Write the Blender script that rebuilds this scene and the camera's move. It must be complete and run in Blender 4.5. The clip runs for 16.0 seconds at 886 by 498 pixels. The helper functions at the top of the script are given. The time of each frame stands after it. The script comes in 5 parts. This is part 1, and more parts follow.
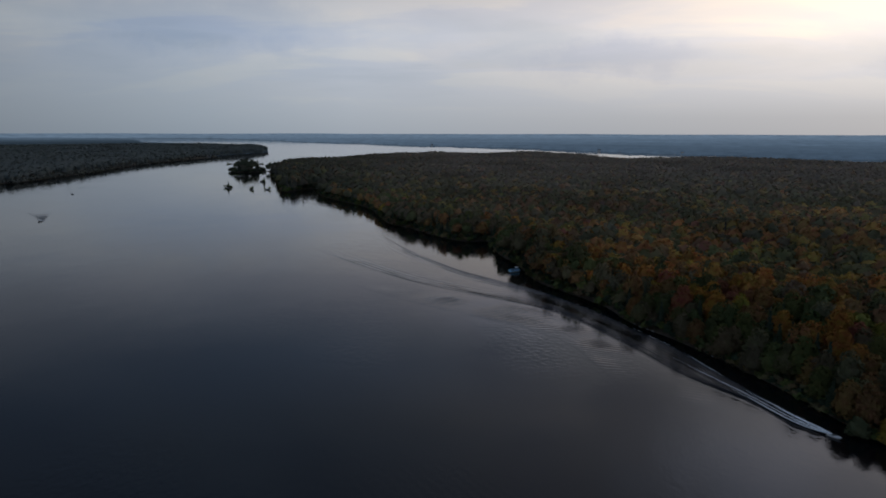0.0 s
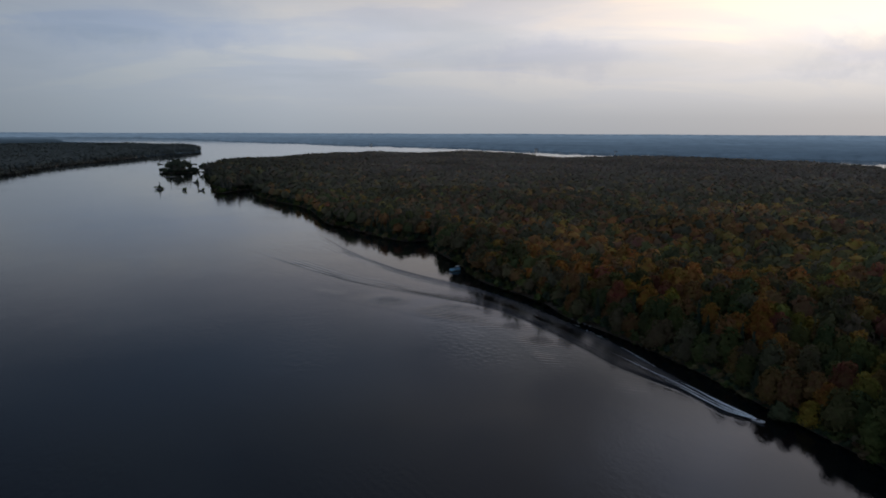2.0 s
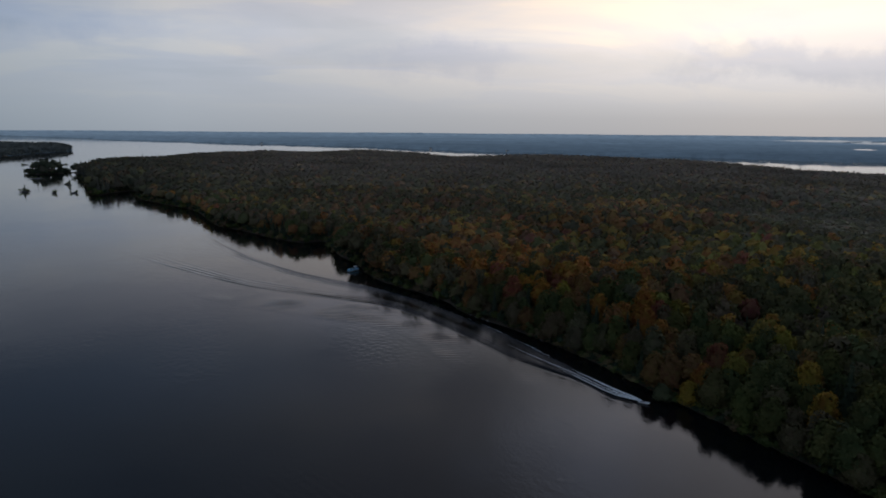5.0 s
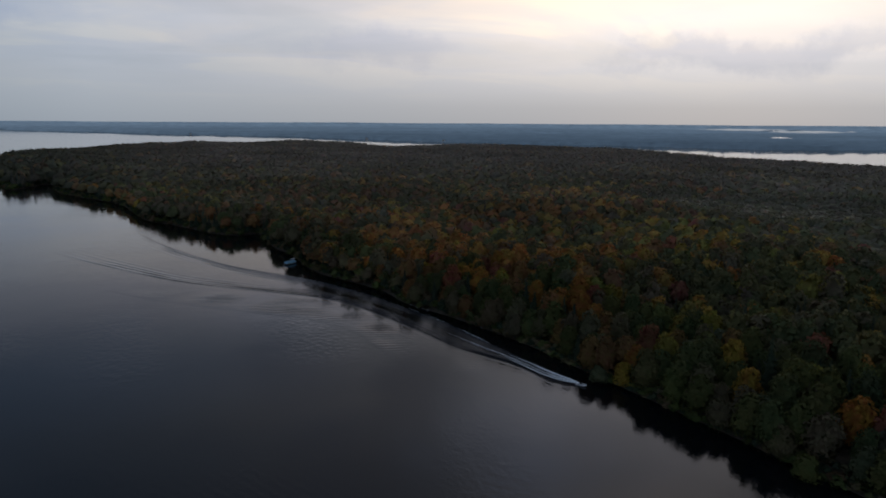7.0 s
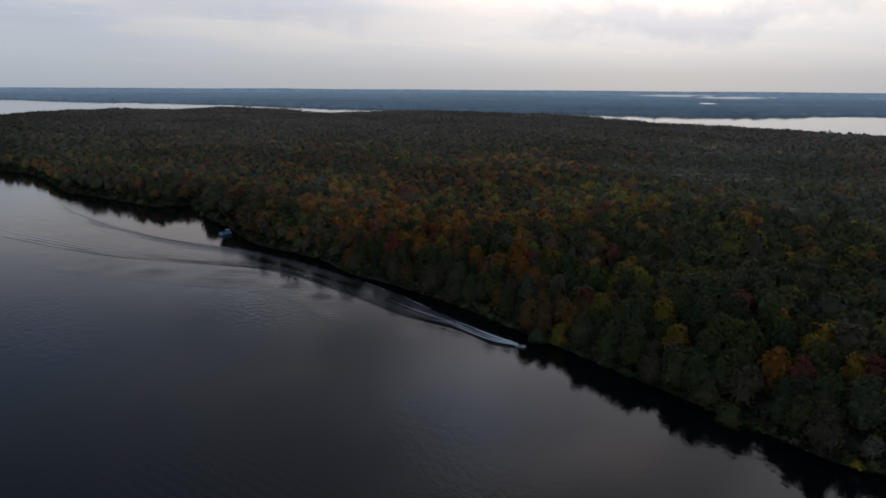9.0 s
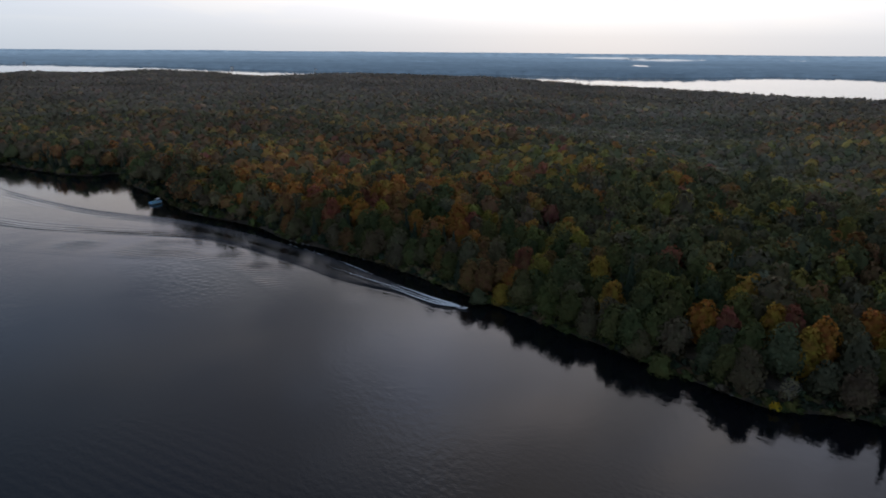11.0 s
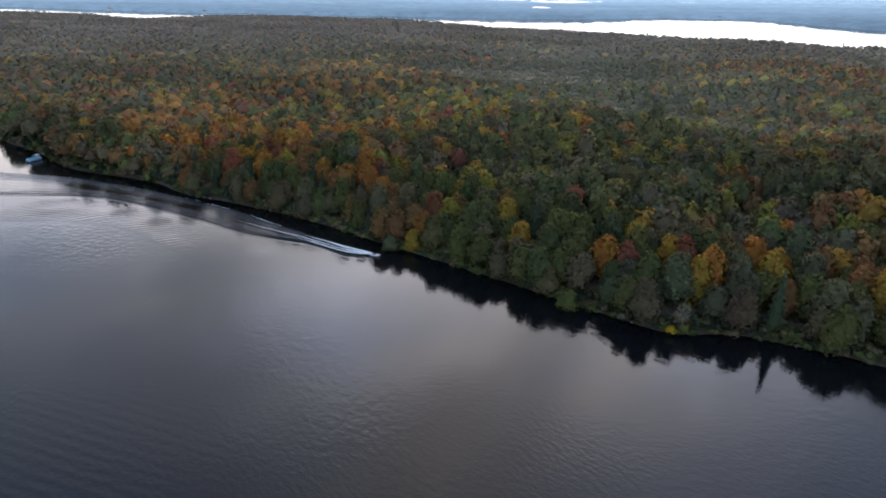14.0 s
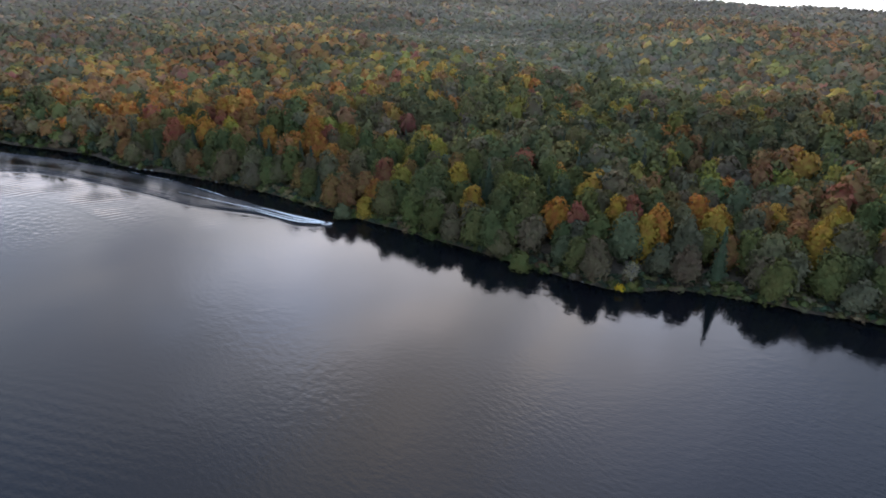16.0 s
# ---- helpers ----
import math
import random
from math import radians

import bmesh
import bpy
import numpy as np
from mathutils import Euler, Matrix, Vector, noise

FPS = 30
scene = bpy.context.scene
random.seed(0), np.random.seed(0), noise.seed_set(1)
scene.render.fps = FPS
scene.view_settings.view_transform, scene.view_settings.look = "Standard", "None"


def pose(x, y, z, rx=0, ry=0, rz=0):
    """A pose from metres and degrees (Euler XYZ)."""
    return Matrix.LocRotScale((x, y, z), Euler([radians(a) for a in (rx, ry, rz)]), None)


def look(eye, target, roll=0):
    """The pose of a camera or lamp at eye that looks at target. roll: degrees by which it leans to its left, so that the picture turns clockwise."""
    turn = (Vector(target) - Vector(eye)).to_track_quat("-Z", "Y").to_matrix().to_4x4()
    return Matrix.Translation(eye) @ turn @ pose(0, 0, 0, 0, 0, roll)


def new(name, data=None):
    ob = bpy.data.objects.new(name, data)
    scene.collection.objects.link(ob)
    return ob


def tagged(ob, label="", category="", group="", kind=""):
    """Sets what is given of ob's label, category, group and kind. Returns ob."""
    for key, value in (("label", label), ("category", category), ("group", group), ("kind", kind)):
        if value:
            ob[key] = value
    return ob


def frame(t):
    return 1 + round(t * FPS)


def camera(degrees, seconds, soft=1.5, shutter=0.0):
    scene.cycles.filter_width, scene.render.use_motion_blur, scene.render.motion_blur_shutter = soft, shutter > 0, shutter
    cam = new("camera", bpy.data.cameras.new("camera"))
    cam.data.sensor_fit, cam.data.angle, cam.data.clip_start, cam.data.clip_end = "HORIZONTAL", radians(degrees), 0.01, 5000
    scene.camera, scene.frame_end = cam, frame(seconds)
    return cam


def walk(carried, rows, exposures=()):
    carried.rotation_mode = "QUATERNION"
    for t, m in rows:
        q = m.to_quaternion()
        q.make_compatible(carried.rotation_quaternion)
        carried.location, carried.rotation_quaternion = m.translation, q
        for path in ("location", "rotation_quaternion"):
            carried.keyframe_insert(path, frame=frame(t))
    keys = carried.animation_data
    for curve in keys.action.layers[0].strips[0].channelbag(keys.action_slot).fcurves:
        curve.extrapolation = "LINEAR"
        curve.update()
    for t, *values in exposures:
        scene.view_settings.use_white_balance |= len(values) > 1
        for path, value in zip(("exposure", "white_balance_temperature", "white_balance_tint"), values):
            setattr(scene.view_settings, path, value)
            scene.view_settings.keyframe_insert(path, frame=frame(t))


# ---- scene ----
cam = camera(69.7, 16.0, soft=1.8, shutter=0.5)
PATH = [
    (0.0, (-0.00, -0.00, 100.00), (-0.000, 98.344, 81.880), 0.13),
    (0.5, (-0.03, -0.23, 100.10), (2.303, 98.082, 81.955), 0.10),
    (1.0, (-0.05, -0.47, 100.19), (4.672, 97.756, 82.042), 0.18),
    (1.5, (-0.08, -0.70, 100.28), (6.990, 97.394, 82.164), 0.23),
    (2.0, (-0.14, -0.88, 100.37), (9.120, 97.015, 82.200), 0.22),
    (2.5, (-0.23, -1.03, 100.42), (11.420, 96.611, 82.248), 0.25),
    (3.0, (-0.33, -1.13, 100.46), (13.950, 96.162, 82.287), 0.28),
    (3.5, (-0.42, -1.18, 100.48), (16.585, 95.667, 82.284), 0.33),
    (4.0, (-0.50, -1.18, 100.49), (19.265, 95.139, 82.282), 0.30),
    (4.5, (-0.56, -1.14, 100.48), (21.945, 94.579, 82.299), 0.39),
    (7.0, (-0.67, -0.88, 100.30), (33.505, 91.014, 80.591), 0.36),
    (7.5, (-0.65, -0.93, 100.23), (35.634, 89.948, 79.650), 0.35),
    (8.0, (-0.62, -1.07, 100.17), (37.739, 88.634, 78.220), 0.37),
    (8.5, (-0.57, -1.22, 100.09), (39.798, 87.258, 76.833), 0.37),
    (9.0, (-0.53, -1.32, 100.02), (41.809, 85.870, 75.415), 0.39),
    (11.5, (-0.43, -1.61, 99.55), (51.089, 78.252, 68.433), 0.55),
    (12.0, (-0.45, -1.65, 99.47), (52.753, 76.581, 67.081), 0.59),
    (12.5, (-0.51, -1.70, 99.39), (54.355, 74.823, 65.720), 0.59),
    (13.0, (-0.60, -1.73, 99.30), (55.896, 73.016, 64.361), 0.67),
    (13.5, (-0.70, -1.73, 99.22), (57.386, 71.187, 63.031), 0.71),
    (14.0, (-0.81, -1.68, 99.19), (58.806, 69.325, 61.700), 0.75),
    (14.5, (-0.92, -1.62, 99.20), (59.835, 67.716, 60.458), 0.79),
    (15.0, (-1.02, -1.59, 99.28), (60.782, 66.095, 59.288), 0.78),
    (15.5, (-1.13, -1.58, 99.37), (61.716, 64.404, 58.175), 0.82),
    (16.0, (-1.24, -1.60, 99.46), (62.535, 62.745, 57.118), 0.81),
]
walk(cam, [(t, look(eye, target, roll)) for t, eye, target, roll in PATH],
     exposures=[(0.0, 0.0), (4.5, -0.05), (7.0, -0.05), (9.0, 0.16), (11.5, 0.92), (12.5, 1.34), (14.0, 2.06), (15.0, 2.36), (16.0, 2.52)])

# ---------------------------------------------------------------- sky and sun
SUN_AZ, SUN_EL = 45.0, 12.0      # degrees right of +y, degrees above the horizon


def node_maker(tree):
    def n(kind, **sets):
        nd = tree.nodes.new(kind)
        for key, v in sets.items():
            if isinstance(key, str) and key.startswith("i_"):
                nd.inputs[int(key[2:])].default_value = v
            else:
                setattr(nd, key, v)
        return nd

    def link(a, ao, b, bi):
        tree.links.new(a.outputs[ao], b.inputs[bi])
    return n, link


def ramp(nd, stops, mode="EASE"):
    cr = nd.color_ramp
    cr.interpolation = mode
    while len(cr.elements) < len(stops):
        cr.elements.new(0.5)
    for el, (p, c) in zip(cr.elements, stops):
        el.position, el.color = p, (*c, 1)


def build_world():
    w = bpy.data.worlds.new("dusk_sky")
    scene.world = w
    w.use_nodes = True
    t = w.node_tree
    t.nodes.clear()
    n, link = node_maker(t)
    out, bg = n("ShaderNodeOutputWorld"), n("ShaderNodeBackground")
    link(bg, 0, out, 0)
    co = n("ShaderNodeTexCoord")
    sep = n("ShaderNodeSeparateXYZ")
    link(co, "Generated", sep, 0)
    # overcast dome, paler low down, blue grey higher up
    up = n("ShaderNodeValToRGB")
    ramp(up, [(0.0, SKY_LOW), (0.05, SKY_MIST), (0.14, SKY_MID), (0.22, SKY_VEIL), (0.33, SKY_HIGH), (0.60, SKY_TOP), (0.76, SKY_UPPER), (1.0, SKY_ZENITH)], "LINEAR")
    link(sep, 2, up, 0)
    # the side away from the sun is darker
    side = n("ShaderNodeVectorMath", operation="DOT_PRODUCT")
    link(co, "Generated", side, 0)
    side.inputs[1].default_value = (math.sin(radians(SUN_AZ)), math.cos(radians(SUN_AZ)), 0)
    sm = n("ShaderNodeMapRange")
    for k, v in ((1, 0.0), (2, 0.6), (3, 0.44), (4, 0.92)):
        sm.inputs[k].default_value = v
    link(side, "Value", sm, 0)
    # western sky opposite, out of view, raised to light the shore trees
    west = n("ShaderNodeMapRange", i_1=-0.15, i_2=-1.0, i_3=0.0, i_4=0.6)
    link(side, "Value", west, 0)
    span = n("ShaderNodeMath", operation="ADD")
    link(sm, 0, span, 0), link(west, 0, span, 1)
    warm = n("ShaderNodeMapRange", i_1=0.4, i_2=0.93, i_3=0.0, i_4=1.0)
    link(side, "Value", warm, 0)
    hue = n("ShaderNodeMix", data_type="RGBA")
    hue.inputs[6].default_value, hue.inputs[7].default_value = (0.85, 0.965, 1.07, 1), (0.995, 0.99, 1.0, 1)
    link(warm, 0, hue, 0)
    toned = n("ShaderNodeVectorMath", operation="MULTIPLY")
    link(up, 0, toned, 0), link(hue, 2, toned, 1)
    dome = n("ShaderNodeVectorMath", operation="SCALE")
    link(toned, 0, dome, 0), link(span, 0, dome, "Scale")
    # glow of the hidden sun
    ge = GLOW_EL
    sd = (math.sin(radians(SUN_AZ)) * math.cos(radians(ge)), math.cos(radians(SUN_AZ)) * math.cos(radians(ge)), math.sin(radians(ge)))
    dot = n("ShaderNodeVectorMath", operation="DOT_PRODUCT")
    link(co, "Generated", dot, 0)
    dot.inputs[1].default_value = sd
    glow = n("ShaderNodeMapRange")
    for k, v in ((1, 0.3), (2, 1.0), (3, 0.0), (4, 1.0)):
        glow.inputs[k].default_value = v
    link(dot, "Value", glow, 0)
    gp = n("ShaderNodeMath", operation="POWER", i_1=4.2)
    link(glow, 0, gp, 0)
    lift = n("ShaderNodeMix", data_type="RGBA", blend_type="ADD")
    hz = n("ShaderNodeMapRange")
    for k, v in ((1, 0.02), (2, 0.17), (3, 0.08), (4, 1.0)):
        hz.inputs[k].default_value = v
    link(sep, 2, hz, 0)
    gh = n("ShaderNodeMath", operation="MULTIPLY")
    link(gp, 0, gh, 0), link(hz, 0, gh, 1)
    link(gh, 0, lift, 0)
    link(dome, 0, lift, 6)
    tint = n("ShaderNodeMix", data_type="RGBA")
    tint.inputs[6].default_value, tint.inputs[7].default_value = (*GLOW_LOW, 1), (*SUN_GLOW, 1)
    link(hz, 0, tint, 0), link(tint, 2, lift, 7)
    # cloud sheets: coordinates on a flat layer overhead
    zz = n("ShaderNodeMath", operation="ADD", i_1=0.16)
    link(sep, 2, zz, 0)
    dx, dy = n("ShaderNodeMath", operation="DIVIDE"), n("ShaderNodeMath", operation="DIVIDE")
    link(sep, 0, dx, 0), link(zz, 0, dx, 1)
    link(sep, 1, dy, 0), link(zz, 0, dy, 1)
    flat = n("ShaderNodeCombineXYZ")
    link(dx, 0, flat, 0), link(dy, 0, flat, 1)
    turn = n("ShaderNodeMapping")
    turn.inputs["Rotation"].default_value = (0, 0, radians(-28))
    turn.inputs["Scale"].default_value = (0.55, 1.0, 1)
    turn.inputs["Location"].default_value = (3.3, 1.7, 0)
    link(flat, 0, turn, 0)
    big = n("ShaderNodeTexNoise")
    for k, v in (("Scale", 1.25), ("Detail", 7.0), ("Roughness", 0.52), ("Distortion", 0.6)):
        big.inputs[k].default_value = v
    link(turn, 0, big, "Vector")
    cr = n("ShaderNodeValToRGB")
    ramp(cr, [(0.36, CLOUD_DARK), (0.5, (0.95, 0.96, 1.0)), (0.62, CLOUD_LIGHT)])
    link(big, 0, cr, 0)
    # the sheet fades into the mist at the horizon
    fade = n("ShaderNodeMapRange")
    for k, v in ((1, 0.02), (2, 0.11), (3, 0.0), (4, 1.0)):
        fade.inputs[k].default_value = v
    link(sep, 2, fade, 0)
    mul0 = n("ShaderNodeMix", data_type="RGBA", blend_type="MULTIPLY")
    link(fade, 0, mul0, 0)
    link(lift, 2, mul0, 6)
    link(cr, 0, mul0, 7)
    # low streaks of cloud, drawn out along the horizon
    st = n("ShaderNodeMapping")
    st.inputs["Scale"].default_value = (1, 1, 5.5)
    st.inputs["Location"].default_value = (0.4, 2.1, 0.3)
    link(co, "Generated", st, 0)
    sn = n("ShaderNodeTexNoise")
    for k, v in (("Scale", 3.2), ("Detail", 8.0), ("Roughness", 0.55), ("Distortion", 0.4)):
        sn.inputs[k].default_value = v
    link(st, 0, sn, "Vector")
    sr = n("ShaderNodeValToRGB")
    ramp(sr, [(0.38, (0.94, 0.955, 0.98)), (0.5, (0.99, 0.99, 1.0)), (0.64, (1.05, 1.02, 0.99))])
    link(sn, 0, sr, 0)
    mul = n("ShaderNodeMix", data_type="RGBA", blend_type="MULTIPLY")
    link(fade, 0, mul, 0)
    link(mul0, 2, mul, 6)
    link(sr, 0, mul, 7)
    # heavier banks of cloud overhead
    hv = n("ShaderNodeTexNoise")
    for k, v in (("Scale", 2.6), ("Detail", 3.0), ("Roughness", 0.45), ("Distortion", 0.5)):
        hv.inputs[k].default_value = v
    link(turn, 0, hv, "Vector")
    hr = n("ShaderNodeValToRGB")
    ramp(hr, [(0.38, (0.84, 0.86, 0.89)), (0.52, (1.0, 1.0, 1.0)), (0.66, (1.16, 1.14, 1.12))])
    link(hv, 0, hr, 0)
    hf = n("ShaderNodeMapRange", i_1=0.18, i_2=0.34, i_3=0.0, i_4=1.0)
    link(sep, 2, hf, 0)
    heavy = n("ShaderNodeMix", data_type="RGBA", blend_type="MULTIPLY")
    su = n("ShaderNodeMapRange", i_1=0.1, i_2=0.75, i_3=0.80, i_4=0.84)
    link(side, "Value", su, 0)
    hs = n("ShaderNodeVectorMath", operation="SCALE")
    link(hr, 0, hs, 0), link(su, 0, hs, "Scale")
    link(hf, 0, heavy, 0), link(mul, 2, heavy, 6), link(hs, 0, heavy, 7)
    # single clouds: the direction is shaken by noise, so that each has a ragged outline
    wn = n("ShaderNodeTexNoise")
    for k, v in (("Scale", 11.0), ("Detail", 7.0), ("Roughness", 0.62)):
        wn.inputs[k].default_value = v
    link(co, "Generated", wn, "Vector")
    wo = n("ShaderNodeVectorMath", operation="MULTIPLY_ADD")
    wo.inputs[1].default_value, wo.inputs[2].default_value = (0.22, 0.22, 0.10), (-0.11, -0.11, -0.05)
    link(wn, 1, wo, 0)
    wander = n("ShaderNodeVectorMath", operation="ADD")
    link(co, "Generated", wander, 0), link(wo, 0, wander, 1)
    mul = heavy
    for az, el, wide, tall, tone in CLOUDS:
        a, e = radians(az), radians(el)
        spot = n("ShaderNodeMapping", vector_type="TEXTURE")
        spot.inputs["Location"].default_value = (math.sin(a) * math.cos(e), math.cos(a) * math.cos(e), math.sin(e))
        spot.inputs["Rotation"].default_value = (0, 0, -a)
        spot.inputs["Scale"].default_value = (math.sin(radians(wide)), 1.0, math.sin(radians(tall)))
        link(wander, 0, spot, 0)
        ln = n("ShaderNodeVectorMath", operation="LENGTH")
        link(spot, 0, ln, 0)
        bell = n("ShaderNodeMapRange", interpolation_type="SMOOTHSTEP", i_1=1.25, i_2=0.35, i_3=0.0, i_4=1.0)
        link(ln, "Value", bell, 0)
        cloud = n("ShaderNodeMix", data_type="RGBA", blend_type="MULTIPLY")
        link(bell, 0, cloud, 0), link(mul, 2, cloud, 6)
        cloud.inputs[7].default_value = (*tone, 1)
        mul = cloud
    sky = n("ShaderNodeTexSky", sky_type="NISHITA", sun_disc=False)
    sky.sun_elevation, sky.sun_rotation = radians(SUN_EL), radians(SUN_AZ)
    add = n("ShaderNodeMix", data_type="RGBA", blend_type="ADD")
    add.inputs[0].default_value = 0.001
    link(mul, 2, add, 6)
    link(sky, 0, add, 7)
    link(add, 2, bg, 0)
    bg.inputs[1].default_value = 1.1


SKY_UPPER, SKY_ZENITH = (0.166, 0.221, 0.325), (0.545, 0.55, 0.575)
# single clouds: bearing, height, half width and half height in degrees, and tone
CLOUDS = [(43, 5.2, 10, 1.6, (0.80, 0.83, 0.89)), (53, 5.9, 5, 1.5, (0.84, 0.87, 0.92)), (14.5, 6.0, 8, 1.7, (0.88, 0.90, 0.95)), (-20, 8.6, 14, 2.2, (0.84, 0.88, 0.95)),
          (18.5, 23.5, 5, 3.2, (0.76, 0.78, 0.83)), (6.5, 21.0, 5, 2.8, (0.84, 0.86, 0.90)), (35, 27, 13, 8, (1.56, 1.61, 1.76)), (26, 32, 9, 9, (1.06, 1.14, 1.25)), (14, 15.5, 15, 3.4, (1.34, 1.36, 1.42)),
          (66, 33, 17, 12, (1.50, 1.58, 1.74)), (64, 28, 4, 5, (1.15, 1.17, 1.2))]
SKY_VEIL = (0.455, 0.44, 0.462)
SKY_LOW, SKY_MIST, SKY_MID, SKY_HIGH, SKY_TOP = (0.365, 0.380, 0.405), (0.450, 0.458, 0.478), (0.560, 0.560, 0.575), (0.234, 0.290, 0.380), (0.152, 0.198, 0.284)
GLOW_EL = 13.0                  # the thin cloud above the sun is the brightest
GLOW_LOW = (0.66, 0.63, 0.62)
SUN_GLOW = (0.66, 0.52, 0.355)
CLOUD_DARK, CLOUD_LIGHT = (0.885, 0.905, 0.94), (1.10, 1.06, 1.01)
build_world()
sun = new("sun", bpy.data.lights.new("sun", "SUN"))
sun.data.energy, sun.data.angle, sun.data.color = 0.35, radians(12), (1.0, 0.88, 0.76)
sun.matrix_world = look((0, 0, 400), (-math.sin(radians(SUN_AZ)), -math.cos(radians(SUN_AZ)), 400 - math.tan(radians(SUN_EL))))

# ---------------------------------------------------------------- materials


def material(name):
    m = bpy.data.materials.new(name)
    m.use_nodes = True
    t = m.node_tree
    b = t.nodes["Principled BSDF"]
    n, link = node_maker(t)
    return m, t, b, n, link


def plain(name, colour, rough=0.5, metal=0.0, vary=0.15, scale=3.0, bump=0.0):
    m, t, b, n, link = material(name)
    co = n("ShaderNodeTexCoord")
    no = n("ShaderNodeTexNoise")
    no.inputs["Scale"].default_value, no.inputs["Detail"].default_value = scale, 6
    link(co, "Object", no, "Vector")
    cr = n("ShaderNodeValToRGB")
    ramp(cr, [(0.3, [c * (1 - vary) for c in colour]), (0.7, [min(1, c * (1 + vary)) for c in colour])])
    link(no, 0, cr, 0)
    link(cr, 0, b, "Base Color")
    b.inputs["Roughness"].default_value, b.inputs["Metallic"].default_value = rough, metal
    if bump:
        bp = n("ShaderNodeBump")
        bp.inputs["Strength"].default_value, bp.inputs["Distance"].default_value = 0.6, bump
        link(no, 0, bp, "Height"), link(bp, 0, b, "Normal")
    return m


def foliage(name, single):
    m, t, b, n, link = material(name)
    if single:
        src, so = n("ShaderNodeObjectInfo"), "Color"
    else:
        src, so = n("ShaderNodeAttribute", attribute_name="tint"), "Color"
    geo = n("ShaderNodeNewGeometry")
    mr = n("ShaderNodeMapRange")
    for k, v in ((1, 0.0), (2, 1.0), (3, 0.86), (4, 1.15)):
        mr.inputs[k].default_value = v
    link(geo, "Random Per Island", mr, 0)
    no = n("ShaderNodeTexNoise")
    no.inputs["Scale"].default_value, no.inputs["Detail"].default_value = 0.35, 4
    link(geo, "Position", no, "Vector")
    hs = n("ShaderNodeHueSaturation")
    sh = n("ShaderNodeMapRange")
    for k, v in ((1, 0.3), (2, 0.7), (3, 0.475), (4, 0.525)):
        sh.inputs[k].default_value = v
    link(no, 0, sh, 0), link(sh, 0, hs, 0)
    link(mr, 0, hs, 2)
    link(src, so, hs, 4)
    b.inputs["Roughness"].default_value = 0.85
    b.inputs["Specular IOR Level"].default_value = 0.03
    link(hs, 0, b, "Base Color")
    tr = n("ShaderNodeBsdfTranslucent")
    link(hs, 0, tr, 0)
    mx = n("ShaderNodeMixShader", i_0=0.3)
    link(b, 0, mx, 1), link(tr, 0, mx, 2)
    link(mx, 0, t.nodes["Material Output"], 0)
    return m


